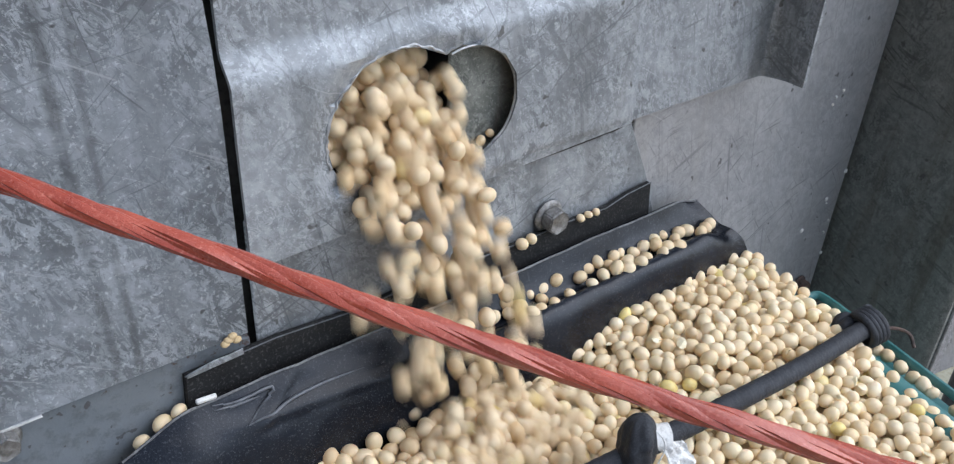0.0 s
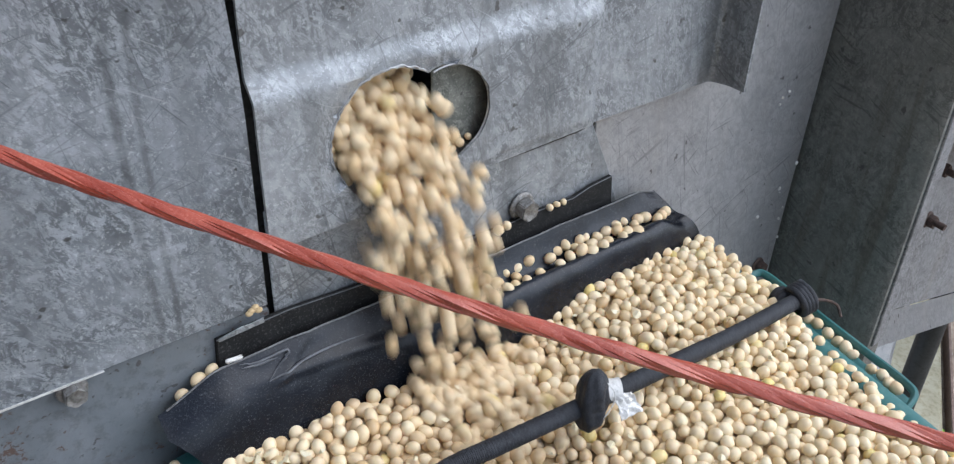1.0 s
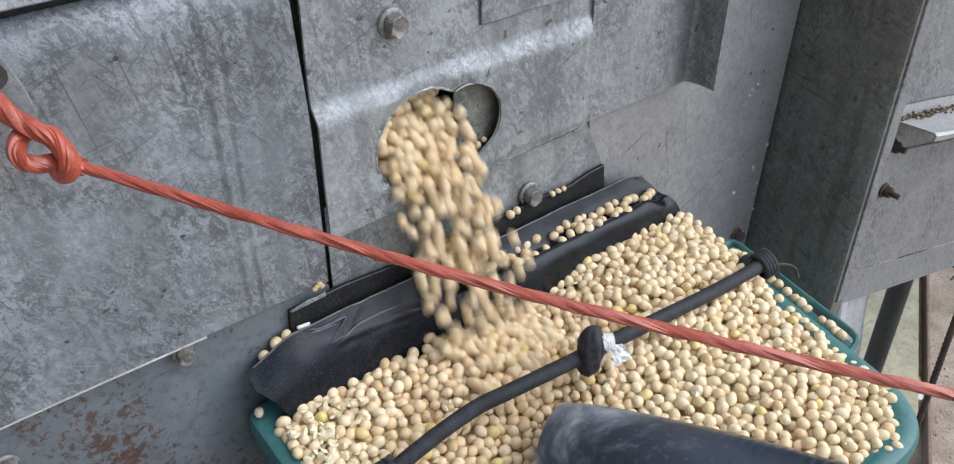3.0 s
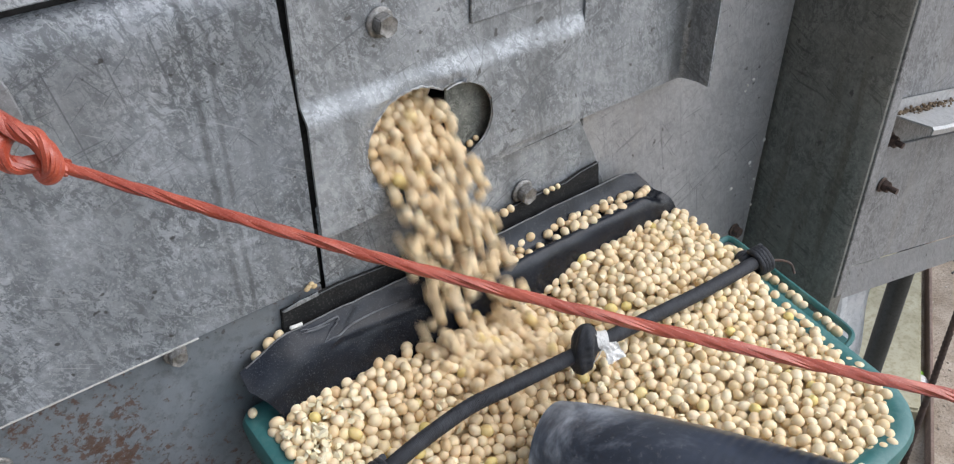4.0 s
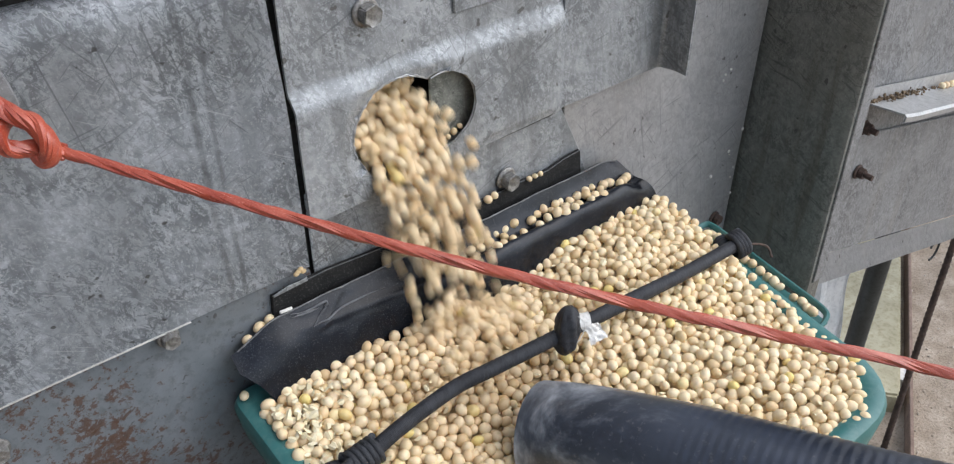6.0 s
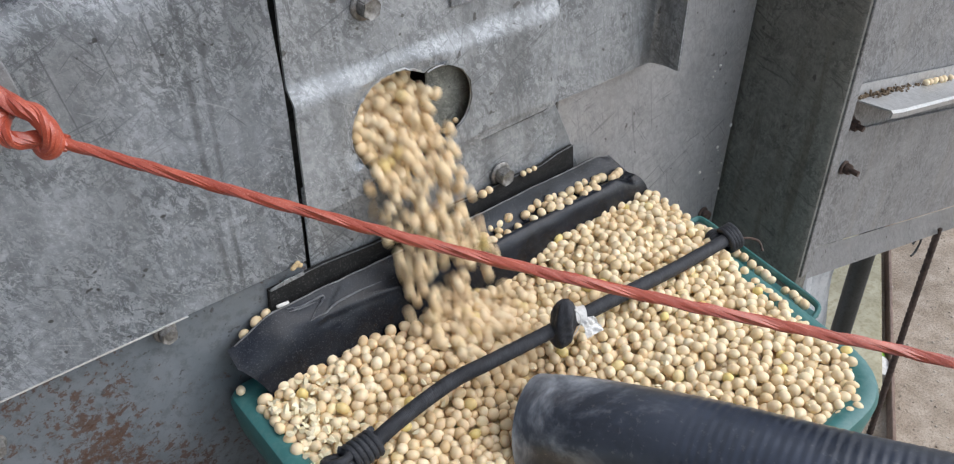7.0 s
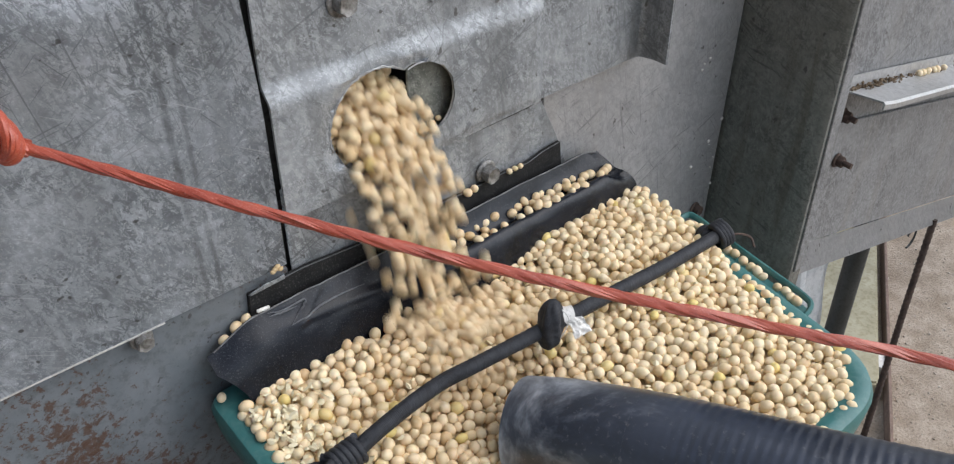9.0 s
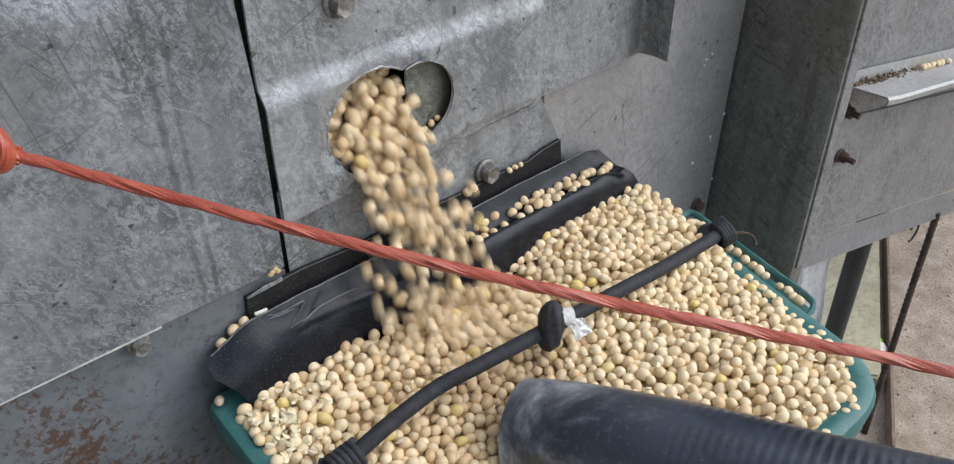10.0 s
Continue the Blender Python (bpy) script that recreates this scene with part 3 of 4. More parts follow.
# ---- rubber sheets ----
def rubber_profile(x):
    """Seven points (y, z) across the flap, from the wall edge over the bend down to the beans."""
    left = 1 - smooth01((x - 0.135) / 0.10)
    right = smooth01((x - 0.365) / 0.025)
    a = [(0.2655, 1.0445), (0.2600, 1.0345), (0.2535, 1.0275), (0.2455, 1.0325), (0.2395, 1.0265), (0.2365, 1.008), (0.2350, 0.975)]
    b = [(0.2655, 1.0460), (0.2610, 1.0405), (0.2560, 1.0345), (0.2510, 1.0265), (0.2475, 1.0150), (0.2450, 0.998), (0.2440, 0.975)]
    c = [(0.2655, 1.0400), (0.2590, 1.0345), (0.2520, 1.0280), (0.2450, 1.0260), (0.2395, 1.0205), (0.2365, 1.006), (0.2350, 0.985)]
    out = []
    for p, q, r in zip(a, b, c):
        y, z = (p[k] * (1 - left) + q[k] * left for k in (0, 1))
        out.append((y * (1 - right) + r[0] * right, z * (1 - right) + r[1] * right))
    drop = 0.0135 * (1 - smooth01((x - 0.040) / 0.040))
    return [(y, z - drop * (1 - i / 6)) for i, (y, z) in enumerate(out)]


def rubber_flap():
    root = thing("rubber_flap", "creased black rubber flap lining the back of the bin", "rubber sheet", (0.2, 0.26, 1.02))
    n = 170
    cols = []
    for i in range(n + 1):
        u = i / n
        prof = rubber_profile(0.0465 + 0.347 * u)
        pts = spline([(0, y, z) for y, z in prof], 7)
        m = len(pts) - 1
        col = []
        for k, p in enumerate(pts):
            v = k / m
            x = 0.0465 + 0.347 * u + (0.034 * max(v - 0.35, 0)) * (1 - u) ** 6 + 0.026 * v * u ** 14 - 0.014 * u ** 14
            crease = 0.0034 * max(0.0, 1 - abs(x - 0.125 + 0.055 * v) / 0.007) * smooth01((0.5 - v) / 0.2)
            crease += 0.0024 * max(0.0, 1 - abs(v - 0.34 - 1.1 * (x - 0.105)) / 0.085) * smooth01((x - 0.085) / 0.02) * smooth01((0.215 - x) / 0.05)
            wob = 0.0016 * noise.noise((x * 22, v * 2.5, 7)) + 0.0006 * noise.noise((x * 70, v * 6, 3))
            col.append(Vector((x, p.y - (wob + crease) * (0.25 + v), p.z + wob)))
        cols.append(col)
    bm = bmesh.new()
    grid = [[bm.verts.new(p - root.location) for p in c] for c in cols]
    for a, b in zip(grid, grid[1:]):
        for k in range(len(a) - 1):
            bm.faces.new((a[k], b[k], b[k + 1], a[k + 1]))
    bmesh.ops.recalc_face_normals(bm, faces=bm.faces)
    bmesh.ops.solidify(bm, geom=list(bm.faces), thickness=0.0022)
    part("sheet", bm, M_RUBBER, root)
    lip = tube([c[0] - root.location + Vector((0, -0.0012, 0.0004)) for c in cols[2:-2]], lambda i, a: 0.0005 + 0.0002 * noise.noise((i * 0.4, a, 1)), 6)
    part("cut_edge", lip, M_RUBBER_EDGE, root, "worn grey cut edge of the rubber")
    # pale lines along the fold near the flap's free end
    def on_flap(x, v):
        col = min(cols, key=lambda c: abs(c[round(v * (len(c) - 1))].x - x))
        k = v * (len(col) - 1)
        a = int(k)
        return col[a].lerp(col[min(a + 1, len(col) - 1)], k - a) - root.location + Vector((0, -0.0011, 0.0008))
    for marks in ([(0.087, 0.05), (0.098, 0.11), (0.112, 0.11), (0.109, 0.18), (0.097, 0.33)], [(0.097, 0.33), (0.112, 0.29), (0.130, 0.27), (0.152, 0.28)], [(0.088, 0.10), (0.097, 0.135), (0.106, 0.15)]):
        line = [on_flap(p.x, p.y) for p in spline([(x, v, 0) for x, v in marks], 6)]
        part("stretch_mark", tube(line, lambda i, a: 0.0006 * (0.35 + math.sin(math.pi * i / (len(line) - 1))), 6), M_PALE_RUBBER, root, "pale line along a crease in the rubber")
    chip = box(-0.0042, 0.0042, -0.0010, 0.0010, -0.0009, 0.0009, 0.0004)
    chip_ob = part("white_chip", chip, M_TAPE)
    chip_ob.matrix_basis = pose(0.0860, 0.2650, 1.0480, 20, 6, 0)
    tagged(chip_ob, "small white plastic chip on the flap edge", "plastic chip")
    tab = part("metal_tab", prism([(0.081, 1.0588), (0.1045, 1.0598), (0.1045, 1.0628), (0.098, 1.0622), (0.092, 1.0624), (0.081, 1.0604)], 0.2676, 0.2685, 0.0002), M_PLATE)
    tagged(tab, "small grey metal tab above the rubber strip", "metal tab")
    crumb = bmesh.new()
    for k in range(5):
        ball(crumb, Matrix.Translation((0.0975 + 0.0016 * k % 0.005, 0.2675, 1.0685 + 0.0012 * (k % 3))) @ Matrix.Diagonal((0.0020, 0.0014, 0.0016, 1)), 2)
    tagged(part("crumb", crumb, M_BED), "dry tan bean crumb stuck on the wall", "bean crumb")
    strip = thing("rubber_strip", "dusty black rubber strip along the wall", "rubber strip", (0.2, 0.27, 1.045))
    top = [(0.081, 1.0580), (0.12, 1.0590), (0.16, 1.0560), (0.20, 1.0580), (0.25, 1.0560), (0.28, 1.0570), (0.31, 1.0555), (0.325, 1.0590), (0.343, 1.0605)]
    bm = prism([*[(x, z) for x, z in top][::-1], (0.079, 1.028), (0.347, 1.026)], 0.2702, 0.2734, 0.0004)
    bmesh.ops.translate(bm, verts=bm.verts, vec=-strip.location)
    part("strip", bm, M_STRIP, strip, smooth=False)
    edge = tube([Vector((x, 0.2704, z)) - strip.location for x, z in top], lambda i, a: 0.0003, 6)
    part("worn_edge", edge, M_PALE_RUBBER, strip, "worn grey upper edge of the strip")


# ---- the green bin ----
BIN = [(0.0405, 0.2728), (0.421, 0.2720), (0.368, 0.000), (0.028, 0.000)]
ROUND = [0.014, 0.024, 0.046, 0.046]
RIM = 1.0


def ring_of(shrink, steps=8):
    """The bin's rounded outline, pulled inwards by shrink."""
    quad = [Vector(p) for p in BIN]
    moved = []
    for i, p in enumerate(quad):
        a, b = (quad[i - 1] - p).normalized(), (quad[(i + 1) % 4] - p).normalized()
        s = abs(a.x * b.y - a.y * b.x)
        moved.append(p + (a + b) * shrink / s)
    out = []
    for i, p in enumerate(moved):
        r = max(ROUND[i] - shrink * 0.6, 0.010)
        a, b = (moved[i - 1] - p).normalized(), (moved[(i + 1) % 4] - p).normalized()
        p0, p2 = p + a * r, p + b * r
        for k in range(steps + 1):
            t = k / steps
            out.append(p0 * (1 - t) ** 2 + p * 2 * t * (1 - t) + p2 * t * t)
    return out


def loft(levels, bm=None):
    bm = bm or bmesh.new()
    rings = [[bm.verts.new((p.x, p.y, z)) for p in ring_of(s)] for s, z in levels]
    n = len(rings[0])
    for a, b in zip(rings, rings[1:]):
        for k in range(n):
            bm.faces.new((a[k], a[(k + 1) % n], b[(k + 1) % n], b[k]))
    bmesh.ops.recalc_face_normals(bm, faces=bm.faces)
    return bm


def green_bin():
    root = thing("green_bin", "dark green plastic bin full of soybeans", "bin", (0.2, 0.13, GROUND))
    shift = lambda bm: (bmesh.ops.translate(bm, verts=bm.verts, vec=-root.location), bm)[1]
    body = loft([(0.018, RIM - 0.012), (0.020, RIM - 0.05), (0.040, GROUND + 0.02), (0.046, GROUND), (0.12, GROUND + 0.001)])
    part("body", shift(body), M_GREEN, root)
    rim = loft([(0.004, RIM - 0.030), (0.0022, RIM - 0.020), (0.0005, RIM - 0.006), (0.0025, RIM - 0.0015), (0.006, RIM), (0.0135, RIM - 0.0005), (0.0165, RIM - 0.003), (0.0180, RIM - 0.012)])
    rim = part("rim", shift(rim), M_GREEN, root, "rolled green rim")
    inner = loft([(0.0175, RIM - 0.008), (0.021, RIM - 0.05), (0.026, RIM - 0.12)])
    part("lining", shift(inner), M_GREEN, root)
    side = lambda y: 0.4210 - 0.1952 * (0.2715 - y)
    path = [(side(0.202) - 0.006, 0.202, RIM - 0.007), (side(0.200) + 0.0085, 0.200, RIM - 0.0035), (side(0.193) + 0.0125, 0.193, RIM - 0.003)]
    path += [(side(y) + 0.0128, y, RIM - 0.003) for y in (0.17, 0.14, 0.11, 0.085)] + [(side(0.078) + 0.0085, 0.076, RIM - 0.0035), (side(0.074) - 0.006, 0.074, RIM - 0.007)]
    part("handle_rail", shift(tube(spline(path, 6), lambda i, a: 0.0021 + 0.0004 * math.cos(2 * a), 10)), M_GREEN, rim, "green grip rail along the rim")
    tray = prism([(0, 0), (0.014, 0), (0.014, 0.0015), (0, 0.0015)], 0.076, 0.200, 0)
    for v in tray.verts:
        v.co.x += side(v.co.y) - 0.001
        v.co.z += RIM - 0.012
    part("grip_tray", shift(tray), M_GREEN, rim)
    return root


# ---- beans ----
def bean_matrix(p, rng, size=1.0):
    s = rng.uniform(0.88, 1.10) * size
    a, b, c = 0.00366 * s * rng.uniform(0.95, 1.05), 0.00396 * s * rng.uniform(0.98, 1.20), 0.00350 * s * rng.uniform(0.92, 1.05)
    return Matrix.Translation(p) @ Euler([rng.uniform(0, 6.3) for _ in range(3)]).to_matrix().to_4x4() @ Matrix.Diagonal((a, b, c, 1))


def unit_bean(level=3):
    bm = bmesh.new()
    ball(bm, Matrix.Identity(4), level)
    v = np.array([x.co[:] for x in bm.verts])
    f = np.array([[y.index for y in x.verts] for x in bm.faces])
    bm.free()
    return v, f


UNIT_V, UNIT_F = unit_bean()


def bean_mesh(name, matrices, material):
    """Many beans in one mesh."""
    mats = np.array([[list(r) for r in m] for m in matrices])
    v = np.einsum("nij,kj->nki", mats[:, :3, :3], UNIT_V) + mats[:, None, :3, 3]
    f = UNIT_F[None] + (np.arange(len(mats)) * len(UNIT_V))[:, None, None]
    me = bpy.data.meshes.new(name)
    me.from_pydata(v.reshape(-1, 3).tolist(), [], f.reshape(-1, 3).tolist())
    me.polygons.foreach_set("use_smooth", [True] * len(me.polygons))
    me.materials.append(material)
    return me


def pile_height(x, y):
    right = smooth01((x - 0.20) / 0.11)
    h = 0.9870 + 0.0100 * right
    h += 0.0180 * smooth01((y - 0.115) / 0.085) * right
    h += 0.020 * smooth01((y - 0.150) / 0.085) * (1 - smooth01((x - 0.19) / 0.08))
    h += 0.0050 * smooth01((x - 0.27) / 0.07) * (1 - smooth01((y - 0.115) / 0.085))
    h -= 0.0035 * smooth01((x - 0.390 + 0.1952 * (0.2715 - y)) / 0.022) * smooth01((y - 0.11) / 0.06)
    h -= 0.012 * math.exp(-((x - 0.19) / 0.035) ** 2 - ((y - 0.125) / 0.035) ** 2)
    return h + 0.0025 * noise.noise((x * 28, y * 28, 1))


def inside_bin(x, y, margin):
    quad = BIN
    for (ax, ay), (bx, by) in zip(quad, quad[1:] + quad[:1]):
        d = ((bx - ax) * (y - ay) - (by - ay) * (x - ax)) / math.hypot(bx - ax, by - ay)
        if -d < margin:
            return False
    for (cx, cy), (sx, sy), r in zip(quad, ((1, -1), (-1, -1), (-1, 1), (1, 1)), ROUND):
        dx, dy = (x - cx) * sx, (y - cy) * sy
        if dx + dy < 0.60 * r + 1.6 * margin:
            return False
    return True


def settle(rng, tries, lo, hi, floor, allowed, d=0.0078, ceiling=0.003, choices=6):
    """Beans dropped one by one, each resting on those below it."""
    cell, grid, out = d, {}, []

    def rest(x, y):
        z = floor(x, y)
        ix, iy = int(x // cell), int(y // cell)
        for gx in (ix - 1, ix, ix + 1):
            for gy in (iy - 1, iy, iy + 1):
                for px, py, pz in grid.get((gx, gy), ()):
                    q = d * d - (px - x) ** 2 - (py - y) ** 2
                    if q > 0:
                        z = max(z, pz + math.sqrt(q))
        return z

    for _ in range(tries):
        best = None
        for _ in range(choices):
            x, y = rng.uniform(lo[0], hi[0]), rng.uniform(lo[1], hi[1])
            if not allowed(x, y):
                continue
            z = rest(x, y)
            room = floor(x, y) + ceiling - z
            if room > 0 and (best is None or room > best[0]):
                best = (room, x, y, z)
        if best:
            _, x, y, z = best
            grid.setdefault((int(x // cell), int(y // cell)), []).append((x, y, z))
            out.append((x, y, z))
    return out


def one_bean(name="bean"):
    return bean_mesh(name, [Matrix.Identity(4)], M_BEAN_ONE if name == "bean" else M_BEAN_STRAY)


def bean_pile():
    rng = random.Random(5)
    root = tagged(new("soybean_pile"), "pile of pale dry soybeans filling the green bin", "soybeans", kind="stuff")
    ok = lambda x, y: inside_bin(x, y, 0.0088 + 0.0032 * (1 - smooth01((x - 0.07) / 0.08))) and y < 0.2475 - 0.009 * smooth01((x - 0.1) / 0.1)
    beans = settle(rng, 26000, (-0.01, 0.0), (0.41, 0.25), lambda x, y: pile_height(x, y) - 0.0185, ok, d=0.0060, ceiling=0.0166, choices=9)
    near = [b for b in beans if 0.235 < b[0] < 0.325 and 0.085 < b[1] < 0.18]
    near.sort(key=lambda b: -(b[2] - pile_height(b[0], b[1])))
    picked = set(near[:290])
    fresh = {b for b in beans if rng.random() < math.exp(-((b[0] - 0.175) / 0.062) ** 2 - ((b[1] - 0.17) / 0.09) ** 2) * 1.1}
    for group, material in ((lambda b: b not in fresh, M_BEAN), (lambda b: b in fresh, M_BEAN_TAN_SHADED)):
        rest = new("bean_mass", bean_mesh("beans", [bean_matrix(b, rng) for b in beans if b not in picked and group(b)], material))
        rest.parent = root
        tagged(rest, kind="stuff")
    single = one_bean()
    for b in sorted(picked):
        ob = new("bean", single)
        ob.parent = root
        ob.matrix_basis = bean_matrix(b, rng)
    # a bed below the top layers
    bm = bmesh.new()
    n = 26
    grid = {}
    for i in range(n + 1):
        for j in range(n + 1):
            x, y = -0.02 + 0.44 * i / n, 0.0 + 0.25 * j / n
            if inside_bin(x, y, 0.012) and y < 0.246:
                grid[i, j] = bm.verts.new((x, y, pile_height(x, y) - 0.0085))
    for (i, j) in list(grid):
        q = [(i, j), (i + 1, j), (i + 1, j + 1), (i, j + 1)]
        if all(k in grid for k in q):
            bm.faces.new([grid[k] for k in q])
    part("bean_bed", bm, M_BED, root)
    return beans


def loose_beans():
    """Strays on the flap, the rim, the bolt ledge and the side ledge."""
    rng = random.Random(11)
    spots = []
    rows = settle(rng, 1500, (0.205, 0.2465), (0.352, 0.2620), lambda x, y: 1.0312, lambda x, y: abs(y - 0.2535) < 0.0036 + 0.0034 * smooth01((x - 0.21) / 0.03), d=0.0067, ceiling=0.0022, choices=3)
    spots += [b for b in rows if rng.random() < 0.5 + 5 * (b[0] - 0.205)]
    spots += [(x, rng.uniform(0.249, 0.257), 1.0310) for x in (0.356, 0.3615, 0.367, 0.3725, 0.378)]
    small_pair = [(0.2500, 0.2680, 1.0570), (0.2560, 0.2680, 1.0578)]
    spots += [(0.0600, 0.2690, 1.0365), (0.0690, 0.2690, 1.0410), (0.0760, 0.2692, 1.0435)]
    spots += [(0.0475, 0.2600, 1.004)]
    small = [(0.2200 + 0.0050 * i, 0.2730, 1.1160 + 0.0022 * i) for i in range(3)] + [(0.2900, 0.2690, 1.0572), (0.2955, 0.2690, 1.0575), (0.3010, 0.2690, 1.0572)]
    for i in range(17):
        y = 0.190 - 0.0066 * i + rng.uniform(-0.002, 0.002)
        if i not in (3, 4, 12):
            spots.append((0.4210 - 0.1952 * (0.2715 - y) + 0.0055 + rng.uniform(-0.0012, 0.0012), y, RIM - 0.0035))
    spots += [(x, 0.194, ledge_top(x) + 0.0050) for x in (0.772, 0.780, 0.792, 0.806, 0.815, 0.832)]
    single = one_bean("stray_bean")
    for s in spots + small + small_pair:
        ob = new("stray_bean", single)
        ob.matrix_basis = bean_matrix(s, rng, 0.58 if s in small else 0.80 if s in small_pair else 0.95)
        tagged(ob, "stray pale soybean lying beside the bin", "soybean", "stray beans")


def chaff():
    rng = random.Random(21)
    bm = bmesh.new()
    for i in range(430):
        y = rng.uniform(0.10, 0.242)
        x = 0.052 - 0.217 * (0.2715 - y) * 0.55 + abs(rng.gauss(0.0, 0.024))
        if i > 340:
            x, y = rng.uniform(0.05, 0.37), rng.uniform(0.02, 0.23)
        if not inside_bin(x, y, 0.014) or y > 0.243:
            continue
        m = Matrix.Translation((x, y, pile_height(x, y) + rng.uniform(-0.0025, 0.0020))) @ Euler((rng.gauss(0, 0.45), rng.gauss(0, 0.45), rng.uniform(0, 6.3))).to_matrix().to_4x4()
        long, wide = rng.uniform(0.0014, 0.0034), rng.uniform(0.0012, 0.0026)
        if i % 37 == 0:
            long, wide = rng.uniform(0.006, 0.011), 0.0006
        rim = [m @ Vector((long * math.cos(a), wide * math.sin(a), 0.0005 * math.cos(2 * a) * wide / 0.002)) for a in [k * math.pi / 4 for k in range(8)]]
        low = [bm.verts.new(p) for p in rim]
        top = bm.verts.new(m @ Vector((0, 0, 0.0011)))
        under = bm.verts.new(m @ Vector((0, 0, 0.0007)))
        for k in range(8):
            bm.faces.new((low[k], low[(k + 1) % 8], top))
            bm.faces.new((low[(k + 1) % 8], low[k], under))
    tagged(part("chaff", bm, M_CHAFF), "broken pale husks and straw bits on the beans", "chaff", kind="stuff")


def mouth_beans():
    """The packed beans standing in the opening."""
    rng = random.Random(8)
    depth = lambda x, z: 0.2710 + 0.30 * max(z - 1.112, 0) + 0.06 * abs(x - 0.178)
    ok = lambda x, z: (math.hypot(x - HOLE_A[0], z - HOLE_A[1]) < HOLE_A[2] - 0.0025 or math.hypot(x - HOLE_B[0], z - HOLE_B[1]) < HOLE_B[2] - 0.002) and x < 0.2085 and z > 1.1
    got = settle(rng, 1100, (0.14, 1.1), (0.206, 1.176), lambda x, z: -depth(x, z) - 0.018, ok, d=0.0070, ceiling=0.0174)
    me = bean_mesh("beans_in_the_opening", [bean_matrix((x, -d, z), rng) for x, z, d in got], M_BEAN_TAN_SHADED)
    tagged(new("soybeans_in_outlet", me), "packed soybeans pushing through the torn opening", "soybeans", kind="stuff")


# ---- cord, rope, hose ----
def cord():
    root = thing("elastic_cord", "black braided elastic cord tied across the bin", "cord", (0.23, 0.16, 1.01))
    shift = lambda bm: (bmesh.ops.translate(bm, verts=bm.verts, vec=-root.location), bm)[1]
    line = spline([(0.400, 0.1590, 1.0085), (0.337, 0.1570, 1.0145), (0.278, 0.1590, 1.0185), (0.225, 0.1640, 1.0180), (0.174, 0.1720, 1.0140), (0.148, 0.1765, 1.0115), (0.120, 0.1762, 1.0090), (0.097, 0.1745, 1.0065), (0.081, 0.1722, 1.0050), (0.064, 0.1718, 1.0035), (0.044, 0.1720, 1.0025)], 70)
    part("cord", shift(tube(line, lambda i, a: 0.0048 + (0.00008 if i % 3 else -0.00008) + 0.00010 * math.sin(i * 0.9 + 4 * a), 18)), M_CORD, root)
    def coil(name, c, axis, radius, thick, count, pitch, squash=1.0):
        z = Vector(axis).normalized()
        x = z.orthogonal().normalized()
        y = z.cross(x)
        pts = [Vector(c) + x * radius * math.cos(a) + y * radius * squash * math.sin(a) + z * pitch * (a / (2 * math.pi) - count / 2) for a in [2 * math.pi * count * k / (count * 20) for k in range(int(count * 20) + 1)]]
        return part(name, shift(tube(pts, thick, 10)), M_CORD, root)
    # a bulky wound knot, standing on end
    axis = Vector((0.22, 0.10, 0.97)).normalized()
    mid = Vector((0.2262, 0.1630, 1.0205))
    spine = [mid + axis * (-0.0170 + 0.034 * k / 40) for k in range(41)]
    def knot_radius(i, ang):
        u = 2 * i / 40 - 1
        body = max(1 - abs(u) ** 2.6, 0.0) ** 0.5
        return 0.0004 + body * (0.0086 + 0.0012 * math.cos(2 * ang) + 0.00060 * math.sin(7 * ang + 3.5 * u) + 0.0007 * math.sin(3 * ang - 4 * u) + 0.0004 * noise.noise((i * 0.35, 2 * math.cos(ang), 2 * math.sin(ang))))
    knot = part("knot", shift(tube(spine, knot_radius, 60)), M_CORD, root, "bulky wound black knot")
    whisker = [mid + axis * (0.014 - 0.026 * k / 20) + Vector((0.0025, -0.0103, 0.0012)) * (1 - 0.9 * abs(k / 10 - 1) ** 3) + Vector((0.003 * math.sin(k * 0.25), 0, 0)) for k in range(21)]
    part("pale_thread", shift(tube(whisker, 0.00035, 6)), M_TAPE, knot, "loose pale thread on the knot")
    # white tape: a wrap round the cord and a crumpled tail hanging from it
    bm = tube([(0.2360 + 0.0016 * k, 0.1650 - 0.0009 * k, 1.0196 + 0.00004 * k) for k in range(6)], lambda i, ang: 0.0062 + 0.0007 * noise.noise((i * 0.8, 2 * math.cos(ang), 2 * math.sin(ang))), 24)
    wrap = part("tape_wrap", shift(bm), M_TAPE, root, "white tape wrapped beside the knot")
    bm = bmesh.new()
    cols = []
    for i in range(15):
        u = i / 14
        col = []
        for k in range(19):
            v = k / 18
            p = Vector((0.2372 + 0.0090 * u + 0.003 * v * u, 0.1578 - 0.0070 * v - 0.0030 * u, 1.0215 - 0.0120 * v * (1 - 0.25 * u)))
            p += Vector((0.2, -1.0, 0.5)) * (0.0016 * noise.noise((u * 4, v * 3, 2)) + 0.0007 * noise.noise((u * 9, v * 9, 5)))
            if k == 18:
                p.z += 0.0022 * noise.noise((u * 7, 0, 8))
            col.append(bm.verts.new(p))
        cols.append(col)
    for p, q in zip(cols, cols[1:]):
        for k in range(18):
            bm.faces.new((p[k], q[k], q[k + 1], p[k + 1]))
